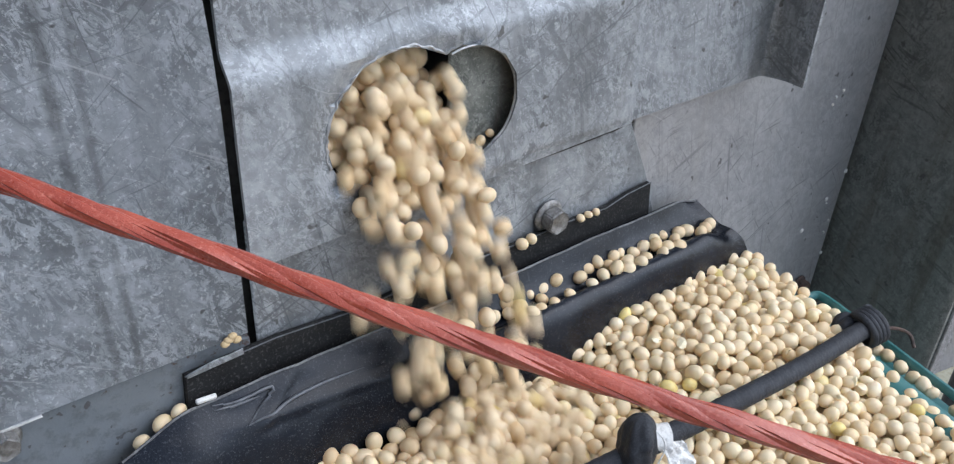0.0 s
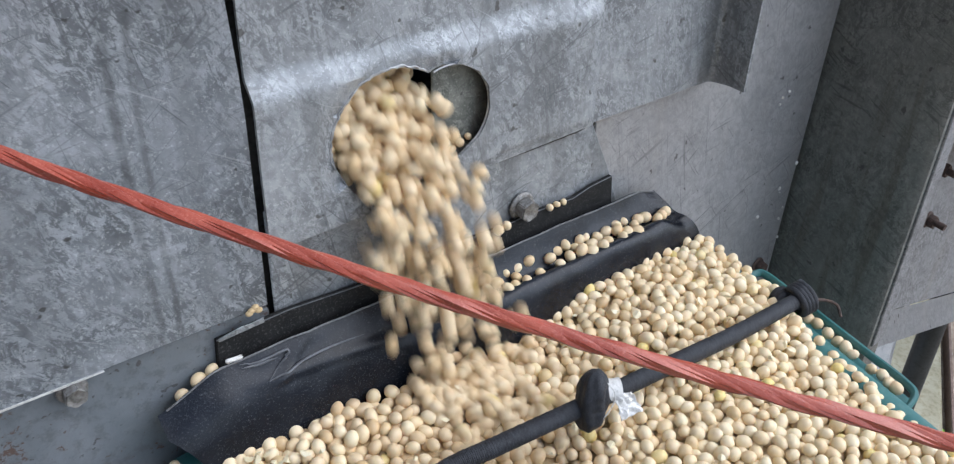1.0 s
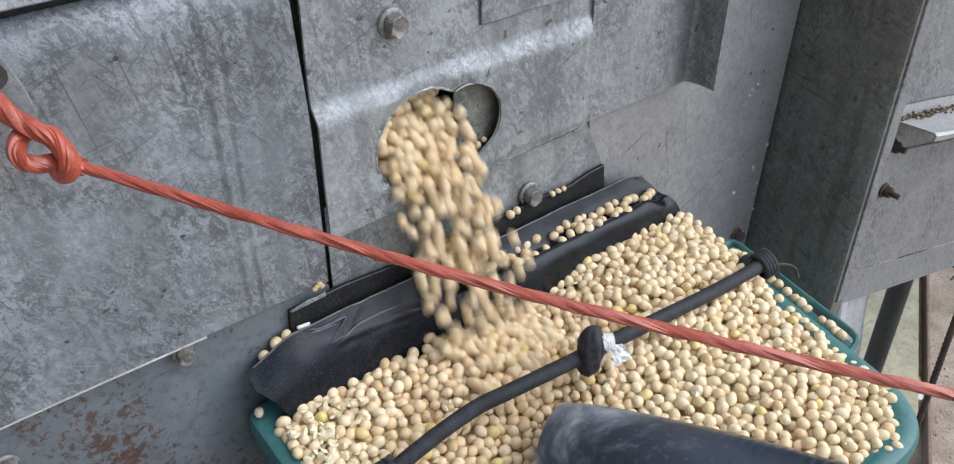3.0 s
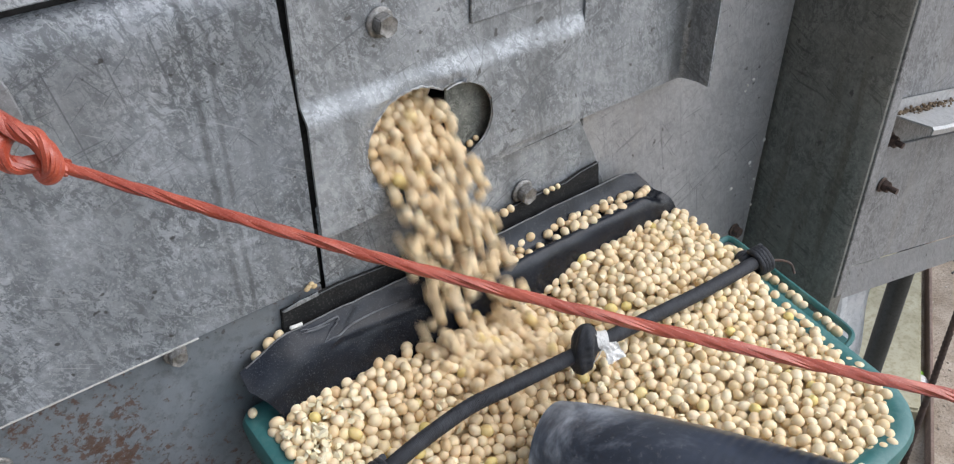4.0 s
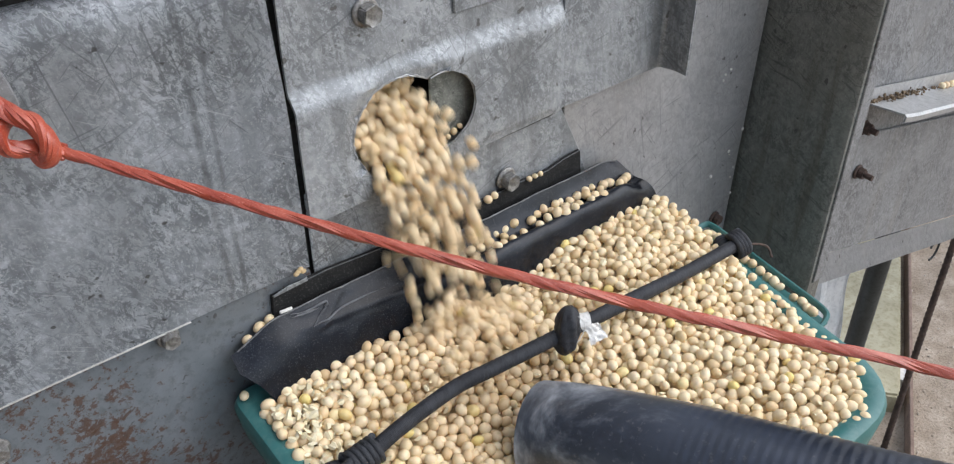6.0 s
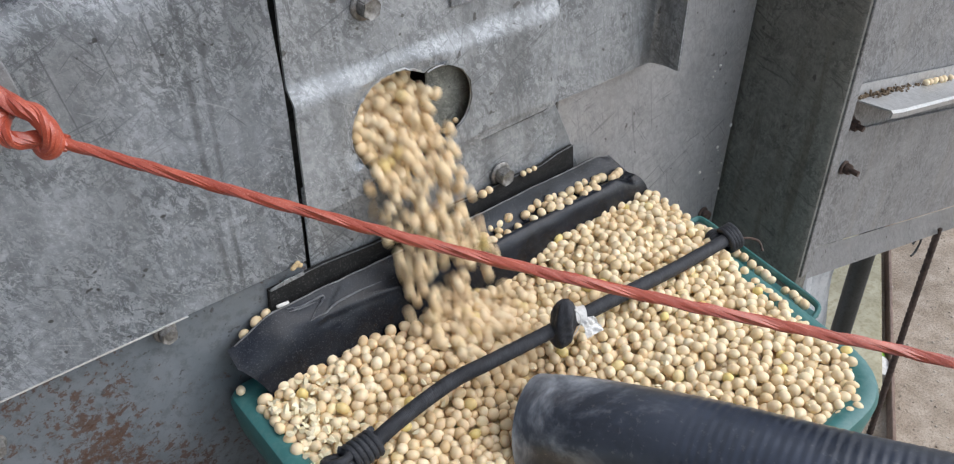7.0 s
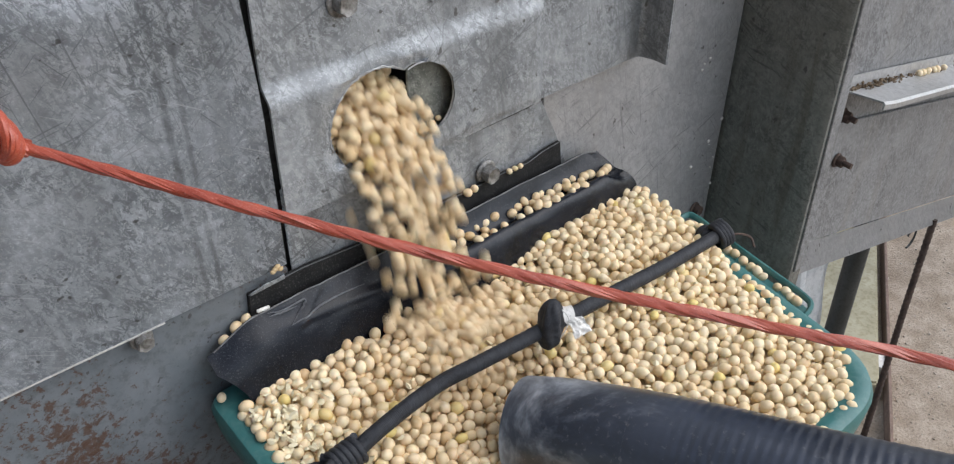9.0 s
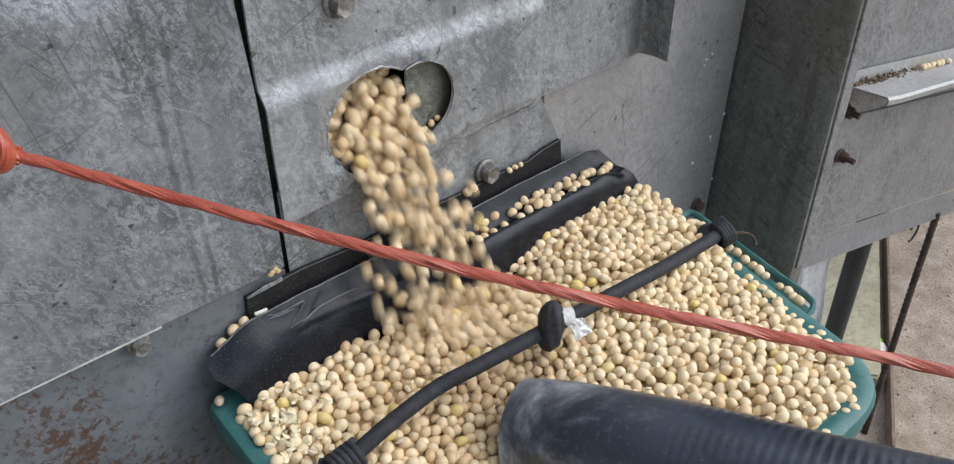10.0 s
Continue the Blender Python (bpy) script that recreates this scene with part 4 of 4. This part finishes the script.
    bmesh.ops.recalc_face_normals(bm, faces=bm.faces)
    bmesh.ops.solidify(bm, geom=list(bm.faces), thickness=0.0005)
    part("tape_tail", shift(bm), M_TAPE, wrap, "frayed white tape tail")
    coil("end_loop", (0.4010, 0.1590, 1.0080), (1.0, -0.25, 0.25), 0.0084, 0.0024, 4, 0.0024)
    coil("end_wrap", (0.3945, 0.1665, 1.0045), (0.5, 1.0, -0.1), 0.0040, 0.0034, 2, 0.0050)
    coil("left_wrap", (0.0775, 0.1727, 1.0048), (1, 0.0, 0.1), 0.0070, 0.0022, 5, 0.0036)
    coil("left_loop", (0.0600, 0.1735, 1.0055), (0.2, 0.5, 1), 0.0072, 0.0028, 2, 0.0045)
    wire = tube(spline([(0.4025, 0.156, 1.006), (0.412, 0.152, 1.0065), (0.419, 0.1455, 1.004), (0.4185, 0.1400, 0.998)], 8), 0.0010, 8)
    part("hook", shift(wire), M_RUSTBOLT, root, "thin steel wire hook")


def twisted(points, radius, strands=8, pitch=0.085, sides=8, only=0, swell=0.0):
    """One strand of a laid twine: it winds about the line, sunk into its neighbours."""
    pts = [Vector(p) for p in points]
    up = (pts[1] - pts[0]).orthogonal().normalized()
    total, line = 0.0, []
    off = 0.52 + 0.08 * math.sin(only * 2.4)
    for i, p in enumerate(pts):
        d = (pts[min(i + 1, len(pts) - 1)] - pts[max(i - 1, 0)]).normalized()
        up = (up - d * up.dot(d)).normalized()
        total += (p - pts[i - 1]).length if i else 0
        a = 2 * math.pi * (total / pitch + only / strands) + 0.35 * noise.noise((total * 60, only, 3))
        r = radius * (off + 0.10 * noise.noise((total * 90, only * 5, 1)))
        line.append(p + (up * math.cos(a) + d.cross(up) * math.sin(a)) * r)
    thick = radius * (0.55 if only % 3 else 0.60)
    return tube(line, lambda i, a: thick * (1 + 0.10 * math.sin(3 * a + only) + swell * noise.noise((i * 0.3, only, a))), sides)


ROPE_R = 0.00222
KNOT = Vector((-0.019, 0.226, 1.217))


def rope():
    root = thing("red_rope", "taut red plastic twine with a knot", "rope", KNOT)
    line = []
    end = Vector((0.171, 0.007, 1.160))
    for i in range(260):
        t = -0.035 + i / 259 * 1.785
        p = (end - KNOT) * t
        p.z -= 0.0056 * math.sin(min(max(t, 0.0), 1.2) / 1.2 * math.pi)
        line.append(p)
    for k in range(8):
        part("strand", twisted(line, ROPE_R, pitch=0.060, only=k), M_ROPE, root)
    # the knot's two turns, laid out along its own axes: across, up, out from the wall
    across, rise, out = Vector((0.925, -0.31, -0.22)), Vector((0.31, 0.41, 0.86)), Vector((-0.171, -0.871, 0.461))
    place = lambda rows: spline([(across * (a - 1.6) + rise * (b + 2.2) + out * c) * 0.001 for a, b, c in rows], 14)
    over = place([(-76, 78, -4), (-50, 47, -2), (-30, 25.5, 0), (-19.5, 15.5, 1.5), (-12.5, 11.2, 3), (-6.5, 8.0, 4.5), (-2.6, 2.4, 5.0), (-1.4, -3.0, 3.6), (-3.2, -5.6, 0.0), (-6.0, -3.0, -3.0)])
    under = place([(4.0, -3.2, 0), (-5.0, -1.2, -1.0), (-11, -1.8, 0.4), (-16.5, -1.8, 2.0), (-20.0, 2.2, 2.4), (-19.0, 8.0, -0.5), (-14.5, 11.5, -4.5)])
    for name, path, thick, pitch in (("knot_strand", over, 0.0037, 0.034), ("loop_strand", under, 0.0034, 0.030)):
        for k in range(8):
            part(name, twisted(path, thick, pitch=pitch, only=k), M_ROPE, root)
    return root


def hose():
    root = thing("suction_hose", "black ribbed rubber suction hose sunk in the beans", "hose", (0.19, 0.12, 0.98))
    R = 0.034
    line = spline([(0.181, 0.135, 0.979), (0.193, 0.105, 0.990), (0.214, 0.043, 1.008), (0.240, -0.033, 1.024), (0.285, -0.135, 1.040), (0.345, -0.26, 1.05), (0.43, -0.42, 1.05)], 110)
    line = [p - root.location for p in line]
    step = [0.0]
    for a, b in zip(line, line[1:]):
        step.append(step[-1] + (b - a).length)
    def r(i, ang):
        s = step[i]
        return R + 0.00012 * math.sin(2 * math.pi * s / 0.0054 + 2 * ang) * smooth01((s - 0.07) / 0.05)
    cut = next(i for i, s in enumerate(step) if s > 0.075)
    for name, a, b in (("cuff", 0, cut + 1), ("ribbed_tube", cut, len(line))):
        bm = tube(line[a:b], lambda i, ang: r(i + a, ang), 44, cap=False)
        bmesh.ops.solidify(bm, geom=list(bm.faces), thickness=0.0035)
        part(name, bm, M_HOSE, root)


# ---- what stands behind and below ----
def background():
    g = bmesh.new()
    n = 40
    rows = [[g.verts.new((-60 + 120 * (i / n), -60 + 120 * (j / n), GROUND)) for j in range(n + 1)] for i in range(n + 1)]
    for i in range(n):
        for j in range(n):
            g.faces.new((rows[i][j], rows[i + 1][j], rows[i + 1][j + 1], rows[i][j + 1]))
    tagged(part("ground", g, M_GROUND), "bare gritty earth and worn concrete ground", "ground", kind="structure")
    rng = random.Random(4)
    bm = bmesh.new()
    for _ in range(1500):
        x, y = rng.uniform(0.80, 1.75), rng.uniform(-0.35, 0.55)
        s = rng.uniform(0.0010, 0.0032)
        ball(bm, Matrix.Translation((x, y, GROUND + s * 0.1)) @ Euler([rng.uniform(0, 6) for _ in range(3)]).to_matrix().to_4x4() @ Matrix.Diagonal((s, s * 0.8, s * 0.6, 1)), 1)
    tagged(part("grit", bm, M_GRIT, smooth=False), "small stones and grit on the ground", "gravel", kind="stuff")

    leg = thing("support_leg", "black painted steel pipe leg under the chute", "pipe leg", (0.832, 0.222, GROUND))
    part("pipe", tube([(0, 0, 0.003), (0, 0, 0.2), (-0.004, 0, fall(0.83, 0.86) - GROUND)], 0.0125, 20), M_PIPE, leg)
    part("foot", box(-0.03, 0.03, -0.03, 0.03, 0, 0.004), M_PIPE, leg)
    kerb = bmesh.new()
    slab = [(0.96, 0.186), (1.34, 0.399), (1.40, 0.60), (1.25, 0.66), (1.02, 0.44), (0.90, 0.26)]
    low = [kerb.verts.new((x, y, GROUND - 0.01)) for x, y in slab]
    top = [kerb.verts.new((x, y, GROUND + 0.035)) for x, y in slab]
    kerb.faces.new(top)
    for k in range(len(slab)):
        kerb.faces.new((low[k], low[(k + 1) % len(slab)], top[(k + 1) % len(slab)], top[k]))
    bmesh.ops.recalc_face_normals(kerb, faces=kerb.faces)
    bmesh.ops.bevel(kerb, geom=list(kerb.edges), offset=0.004, segments=2, affect="EDGES")
    tagged(part("concrete_slab", kerb, M_CONCRETE), "pale worn concrete slab on the ground", "concrete slab")
    bar = thing("rusty_bar", "brown rusty angle bar lying along the concrete slab", "iron bar", (1.155, 0.281, GROUND))
    along = Vector((0.872, 0.490, 0))
    side = Vector((0.490, -0.872, 0))
    for name, rows in (("flat_leg", ((0.0, 0.0), (0.012, 0.0), (0.012, 0.004), (0.0, 0.004))), ("upright_leg", ((0.0, 0.0045), (0.004, 0.0045), (0.004, 0.030), (0.0, 0.030)))):
        bm = bmesh.new()
        ends = [[bm.verts.new(along * d + side * u + Vector((0, 0, h + 0.001))) for u, h in rows] for d in (-0.34, 0.34)]
        bm.faces.new(ends[0])
        bm.faces.new(ends[1][::-1])
        for k in range(4):
            bm.faces.new((ends[0][k], ends[1][k], ends[1][(k + 1) % 4], ends[0][(k + 1) % 4]))
        bmesh.ops.recalc_face_normals(bm, faces=bm.faces)
        bmesh.ops.bevel(bm, geom=list(bm.edges), offset=0.0008, segments=1, affect="EDGES")
        part(name, bm, M_BAR, bar)
    rod = thing("ribbed_rod", "thin rusty ribbed steel rod leaning on the chute", "steel rod", (0.881, 0.159, GROUND))
    line = spline([(0, 0, 0), (0.025, 0.0105, 0.105), (0.048, 0.021, 0.21), (0.073, 0.031, 0.325)], 60)
    part("rod", tube(line, lambda i, a: 0.0040 + (0.0006 if i % 4 < 2 else 0), 10), M_RUST, rod)
    bottle = thing("plastic_bottle", "small white plastic bottle with a lime green cap on the ground", "bottle", (1.0, 0.205, GROUND))
    turn = Matrix.Rotation(radians(30), 4, "Z") @ Matrix.Translation((0, 0, 0.0125)) @ Matrix.Rotation(radians(90), 4, "Y")
    for name, rows, m in (("body", ((0.004, 0.012), (0.012, 0.013), (0.040, 0.013), (0.048, 0.010), (0.050, 0.006)), M_TAPE), ("cap", ((0.0505, 0.0068), (0.060, 0.0068)), M_LIME)):
        bm = tube([(0, 0, h) for h, r in rows], lambda i, a: rows[i][1], 18)
        bm.transform(turn)
        part(name, bm, m, bottle)
    hook = thing("wire_hook", "black bent wire hook hanging under the chute", "hook", (0.945, 0.205, 0.742))
    part("wire", tube([(0.013 * math.sin(a) , 0.002, -0.030 + 0.015 * math.cos(a)) for a in [radians(-60 + 12 * k) for k in range(22)]], 0.0014, 8), M_PIPE, hook)
    film = thing("plastic_sheet", "crumpled cloudy plastic sheet hanging behind the bin", "plastic sheet", (0.72, 0.235, GROUND))
    bm = bmesh.new()
    cols = []
    for i in range(41):
        u = i / 40
        cols.append([bm.verts.new((-0.11 + 0.205 * u + 0.012 * noise.noise((u * 5, v * 3, 1)), 0.022 * noise.noise((u * 9, v * 1.3, 5)) + 0.009 * noise.noise((u * 21, v * 4, 2)) + 0.012, 0.002 + v * (0.43 - 0.05 * u))) for v in [k / 20 for k in range(21)]])
    for a, b in zip(cols, cols[1:]):
        for k in range(20):
            bm.faces.new((a[k], b[k], b[k + 1], a[k + 1]))
    bmesh.ops.recalc_face_normals(bm, faces=bm.faces)
    bmesh.ops.solidify(bm, geom=list(bm.faces), thickness=0.0008)
    part("film", bm, M_FILM, film)
    # unseen wall, added to keep light off the faces that look left
    tagged(part("wall_far_left", box(-2.05, -2.0, -4.0, 0.30, GROUND, 3.0), M_BLOCKER), "added dark wall out of view, blocking light from the left", "wall", kind="structure")


def tie_bracket():
    root = thing("tie_bracket", "worn grey metal bracket behind the rope knot", "bracket", (-0.05, 0.265, 1.22))
    bm = prism([(-0.080, 1.268), (-0.033, 1.263), (-0.0265, 1.2515), (-0.0225, 1.238), (-0.0205, 1.226), (-0.0235, 1.216), (-0.034, 1.203), (-0.048, 1.186), (-0.080, 1.160)], 0.2625, 0.2665)
    bmesh.ops.translate(bm, verts=bm.verts, vec=-root.location)
    part("plate", bm, M_SIDE, root)
    # the hole is a near-black disc on the plate, its darkness only colour
    eye = bmesh.new()
    bmesh.ops.create_cone(eye, cap_ends=True, segments=24, radius1=0.006, radius2=0.006, depth=0.0012, matrix=pose(0.0165, -0.0032, 0.0265, 90))
    part("eye_hole", eye, M_DARK, root, "dark hole in the bracket")


def flecks():
    """Pale husk flecks and dirt stuck to the sheets near the corner."""
    rng = random.Random(15)
    bm = bmesh.new()
    spots = [(0.551, 0.977), (0.5525, 0.973), (0.529, 0.958), (0.566, 0.925), (0.561, 0.945), (0.563, 0.955), (0.567, 0.995), (0.525, 1.063), (0.523, 1.058), (0.532, 1.066)]
    for x, z in spots:
        s = rng.uniform(0.0008, 0.0018)
        ball(bm, Matrix.Translation((x, WALL - 0.0004, z)) @ pose(0, 0, 0, 0, rng.uniform(0, 180), 0) @ Matrix.Diagonal((s, 0.0009, s * rng.uniform(0.5, 1.3), 1)), 2)
    tagged(part("husk_flecks", bm, M_TAPE), "pale husk flecks stuck on the sheet metal", "husk flecks", kind="stuff")
    bm = bmesh.new()
    for _ in range(70):
        y, z = rng.uniform(0.185, 0.272), 0.86 + abs(rng.gauss(0, 0.06))
        s = rng.uniform(0.0006, 0.0022)
        ball(bm, Matrix.Translation((0.5705 + 0.022 * (z - 0.9) * smooth01((y - 0.19) / 0.08), y, z)) @ Matrix.Diagonal((0.0007, s, s * rng.uniform(0.5, 1.4), 1)), 1)
    tagged(part("dirt_flecks", bm, M_DEBRIS), "brown dirt flecks on the corner post", "dirt", kind="stuff")


wall()
tie_bracket()
flecks()
outlet()
flange_panel()
lap_shade_lines()
hopper_inside()
post()
side_panels()
background()
hex_bolt("hex_bolt", "weathered hex bolt above the outlet", (0.164, 0.2725, 1.2155), 0.0062)
hex_bolt("hex_bolt", "grey hex bolt beside the rubber strip", (0.2715, 0.2742, 1.0625), 0.0063)
hex_bolt("hex_bolt", "dirty hex bolt in the rusty plate", (0.0160, 0.2722, 1.0625), 0.0048)
hex_bolt("hex_bolt", "dirty hex bolt low on the rusty plate", (-0.083, 0.2730, 1.0410), 0.0050)
hex_bolt("rusty_bolt", "rusty bolt end sticking out of the chute side", (0.652, 0.1995, 0.951), 0.0052, True, 0.016)
hex_bolt("dirty_bolt", "dark dirty bolt head low in the corner", (0.545, 0.2765, 0.905), 0.0050, True)
hex_bolt("rusty_bolt", "rusty bolt end below the ledge", (0.640, 0.1995, 1.003), 0.0052, True, 0.014)
rubber_flap()
green_bin()
cord()
rope_thing = rope()
hose()
bean_pile()
mouth_beans()
loose_beans()
chaff()


# ---- the pouring beans ----
def mouth_slots():
    """Places across the opening from which the beans leave, one bean apart."""
    out = []
    step = 0.0076
    for j in range(-5, 6):
        for i in range(-6, 7):
            x, z = HOLE_A[0] - 0.0005 + step * (i + 0.5 * (j % 2)), HOLE_A[1] - 0.001 + step * 0.88 * j
            if any(math.hypot(x - h[0], z - h[1]) < h[2] - 0.0030 for h in (HOLE_A, HOLE_B)) and x < 0.2062:
                out.append((x, z))
    return out


SLOTS = mouth_slots()
EACH = 14  # beans that follow one another from one place


def stream():
    """Single beans that go round: out of the hopper, down on the pile, under it and back inside the hopper."""
    rng = random.Random(31)
    meshes = [bean_mesh("falling_bean", [bean_matrix((0, 0, 0), rng, 1.05)], M_BEAN_FALL) for _ in range(24)]
    made = []
    for i in range(len(SLOTS) * EACH):
        ob = new("falling_bean", meshes[rng.randrange(24)])
        tagged(ob, "pale soybean pouring out of the torn opening", "soybeans", "pouring beans", "stuff")
        made.append(ob)
    return made


STREAM = stream()


ROPE_SWAY = [(0, 0.0078, -0.0011), (1, 0.0050, 0.0007), (2, 0.0008, 0.0030), (2.5, -0.0002, 0.0036), (4.5, 0.0013, 0.0018), (7.5, 0.0007, 0.0003), (10, 0.0013, 0.0004)]


def motions():
    rng = random.Random(77)
    cycle = 15
    last = 300
    for i, ob in enumerate(STREAM):
        slot, turn = i % len(SLOTS), i // len(SLOTS)
        first = -(turn + (slot * 0.618) % 1.0) * cycle / EACH
        rows, start = [], first - cycle
        tilt = rng.uniform(-20, 20)
        while start <= last + cycle:
            # where this turn leaves the opening and how fast
            x0, z0 = (v + rng.gauss(0, 0.0009) for v in SLOTS[slot])
            vx = 0.12 + 2.4 * (x0 - 0.178) + rng.gauss(0, 0.055)
            vy, vz = -0.30 + rng.gauss(0, 0.065), -0.22 + 2.0 * (z0 - 1.137) + rng.gauss(0, 0.085)
            back = 0.266 + 0.42 * max(z0 - 1.112, 0)
            keys = [(0, x0, back + 0.030, z0 + 0.012), (3, x0 + 0.001, back - 0.002, z0 - 0.001)]
            x, y, z, f = x0 + 0.001, back - 0.002, z0 - 0.001, 3
            while True:
                f += 1
                dt = 1 / 30
                x, y = x + vx * dt, y + vy * dt
                z += vz * dt - 4.9 * dt * dt
                vz -= 9.8 * dt
                ground = pile_height(x, y) + 0.001
                if z < ground or f > 10:
                    keys.append((f, x, y, ground))
                    break
                keys.append((f, x, y, z))
            # a short roll down the heap, then under it
            x2, y2 = x + rng.gauss(0.004, 0.009), y - rng.uniform(0.012, 0.042)
            keys.append((f + 2, x2, y2, pile_height(x2, y2) - 0.001))
            keys.append((f + 3, x2, y2, 0.955))
            keys.append((14.4, x0, 0.36, z0 - 0.02))
            for f, x, y, z in keys:
                t = (start + f) / 30
                if -cycle <= start + f <= last + cycle:
                    rows.append((t, pose(x, y, z, tilt, rng.uniform(-25, 25), rng.uniform(-25, 25))))
            start += cycle
        rows.sort(key=lambda r: r[0])
        for edge in (0.0, 10.0):
            before = [r for r in rows if r[0] <= edge]
            after = [r for r in rows if r[0] > edge]
            if before and after:
                (ta, ma), (tb, mb) = before[-1], after[0]
                rows = before + [(edge, ma.lerp(mb, (edge - ta) / (tb - ta)))] * (edge - ta > 0.004) + after
        rows = [r for r in rows if -1e-6 <= r[0] <= 10.000001]
        if rows[0][0] > 0:
            rows.insert(0, (0.0, rows[0][1]))
        if rows[-1][0] < 10:
            rows.append((10.0, rows[-1][1]))
        walk(ob, rows)
    # the rope sways a little as it settles
    along = Vector((0.190, -0.219, 0.0))
    axis = Vector((along.y, -along.x, 0)).normalized()
    walk(rope_thing, [(t, Matrix.Translation(KNOT + Vector((0, 0, lift))) @ Matrix.Rotation(math.atan(swing / 0.29), 4, axis)) for t, lift, swing in ROPE_SWAY])


motions()
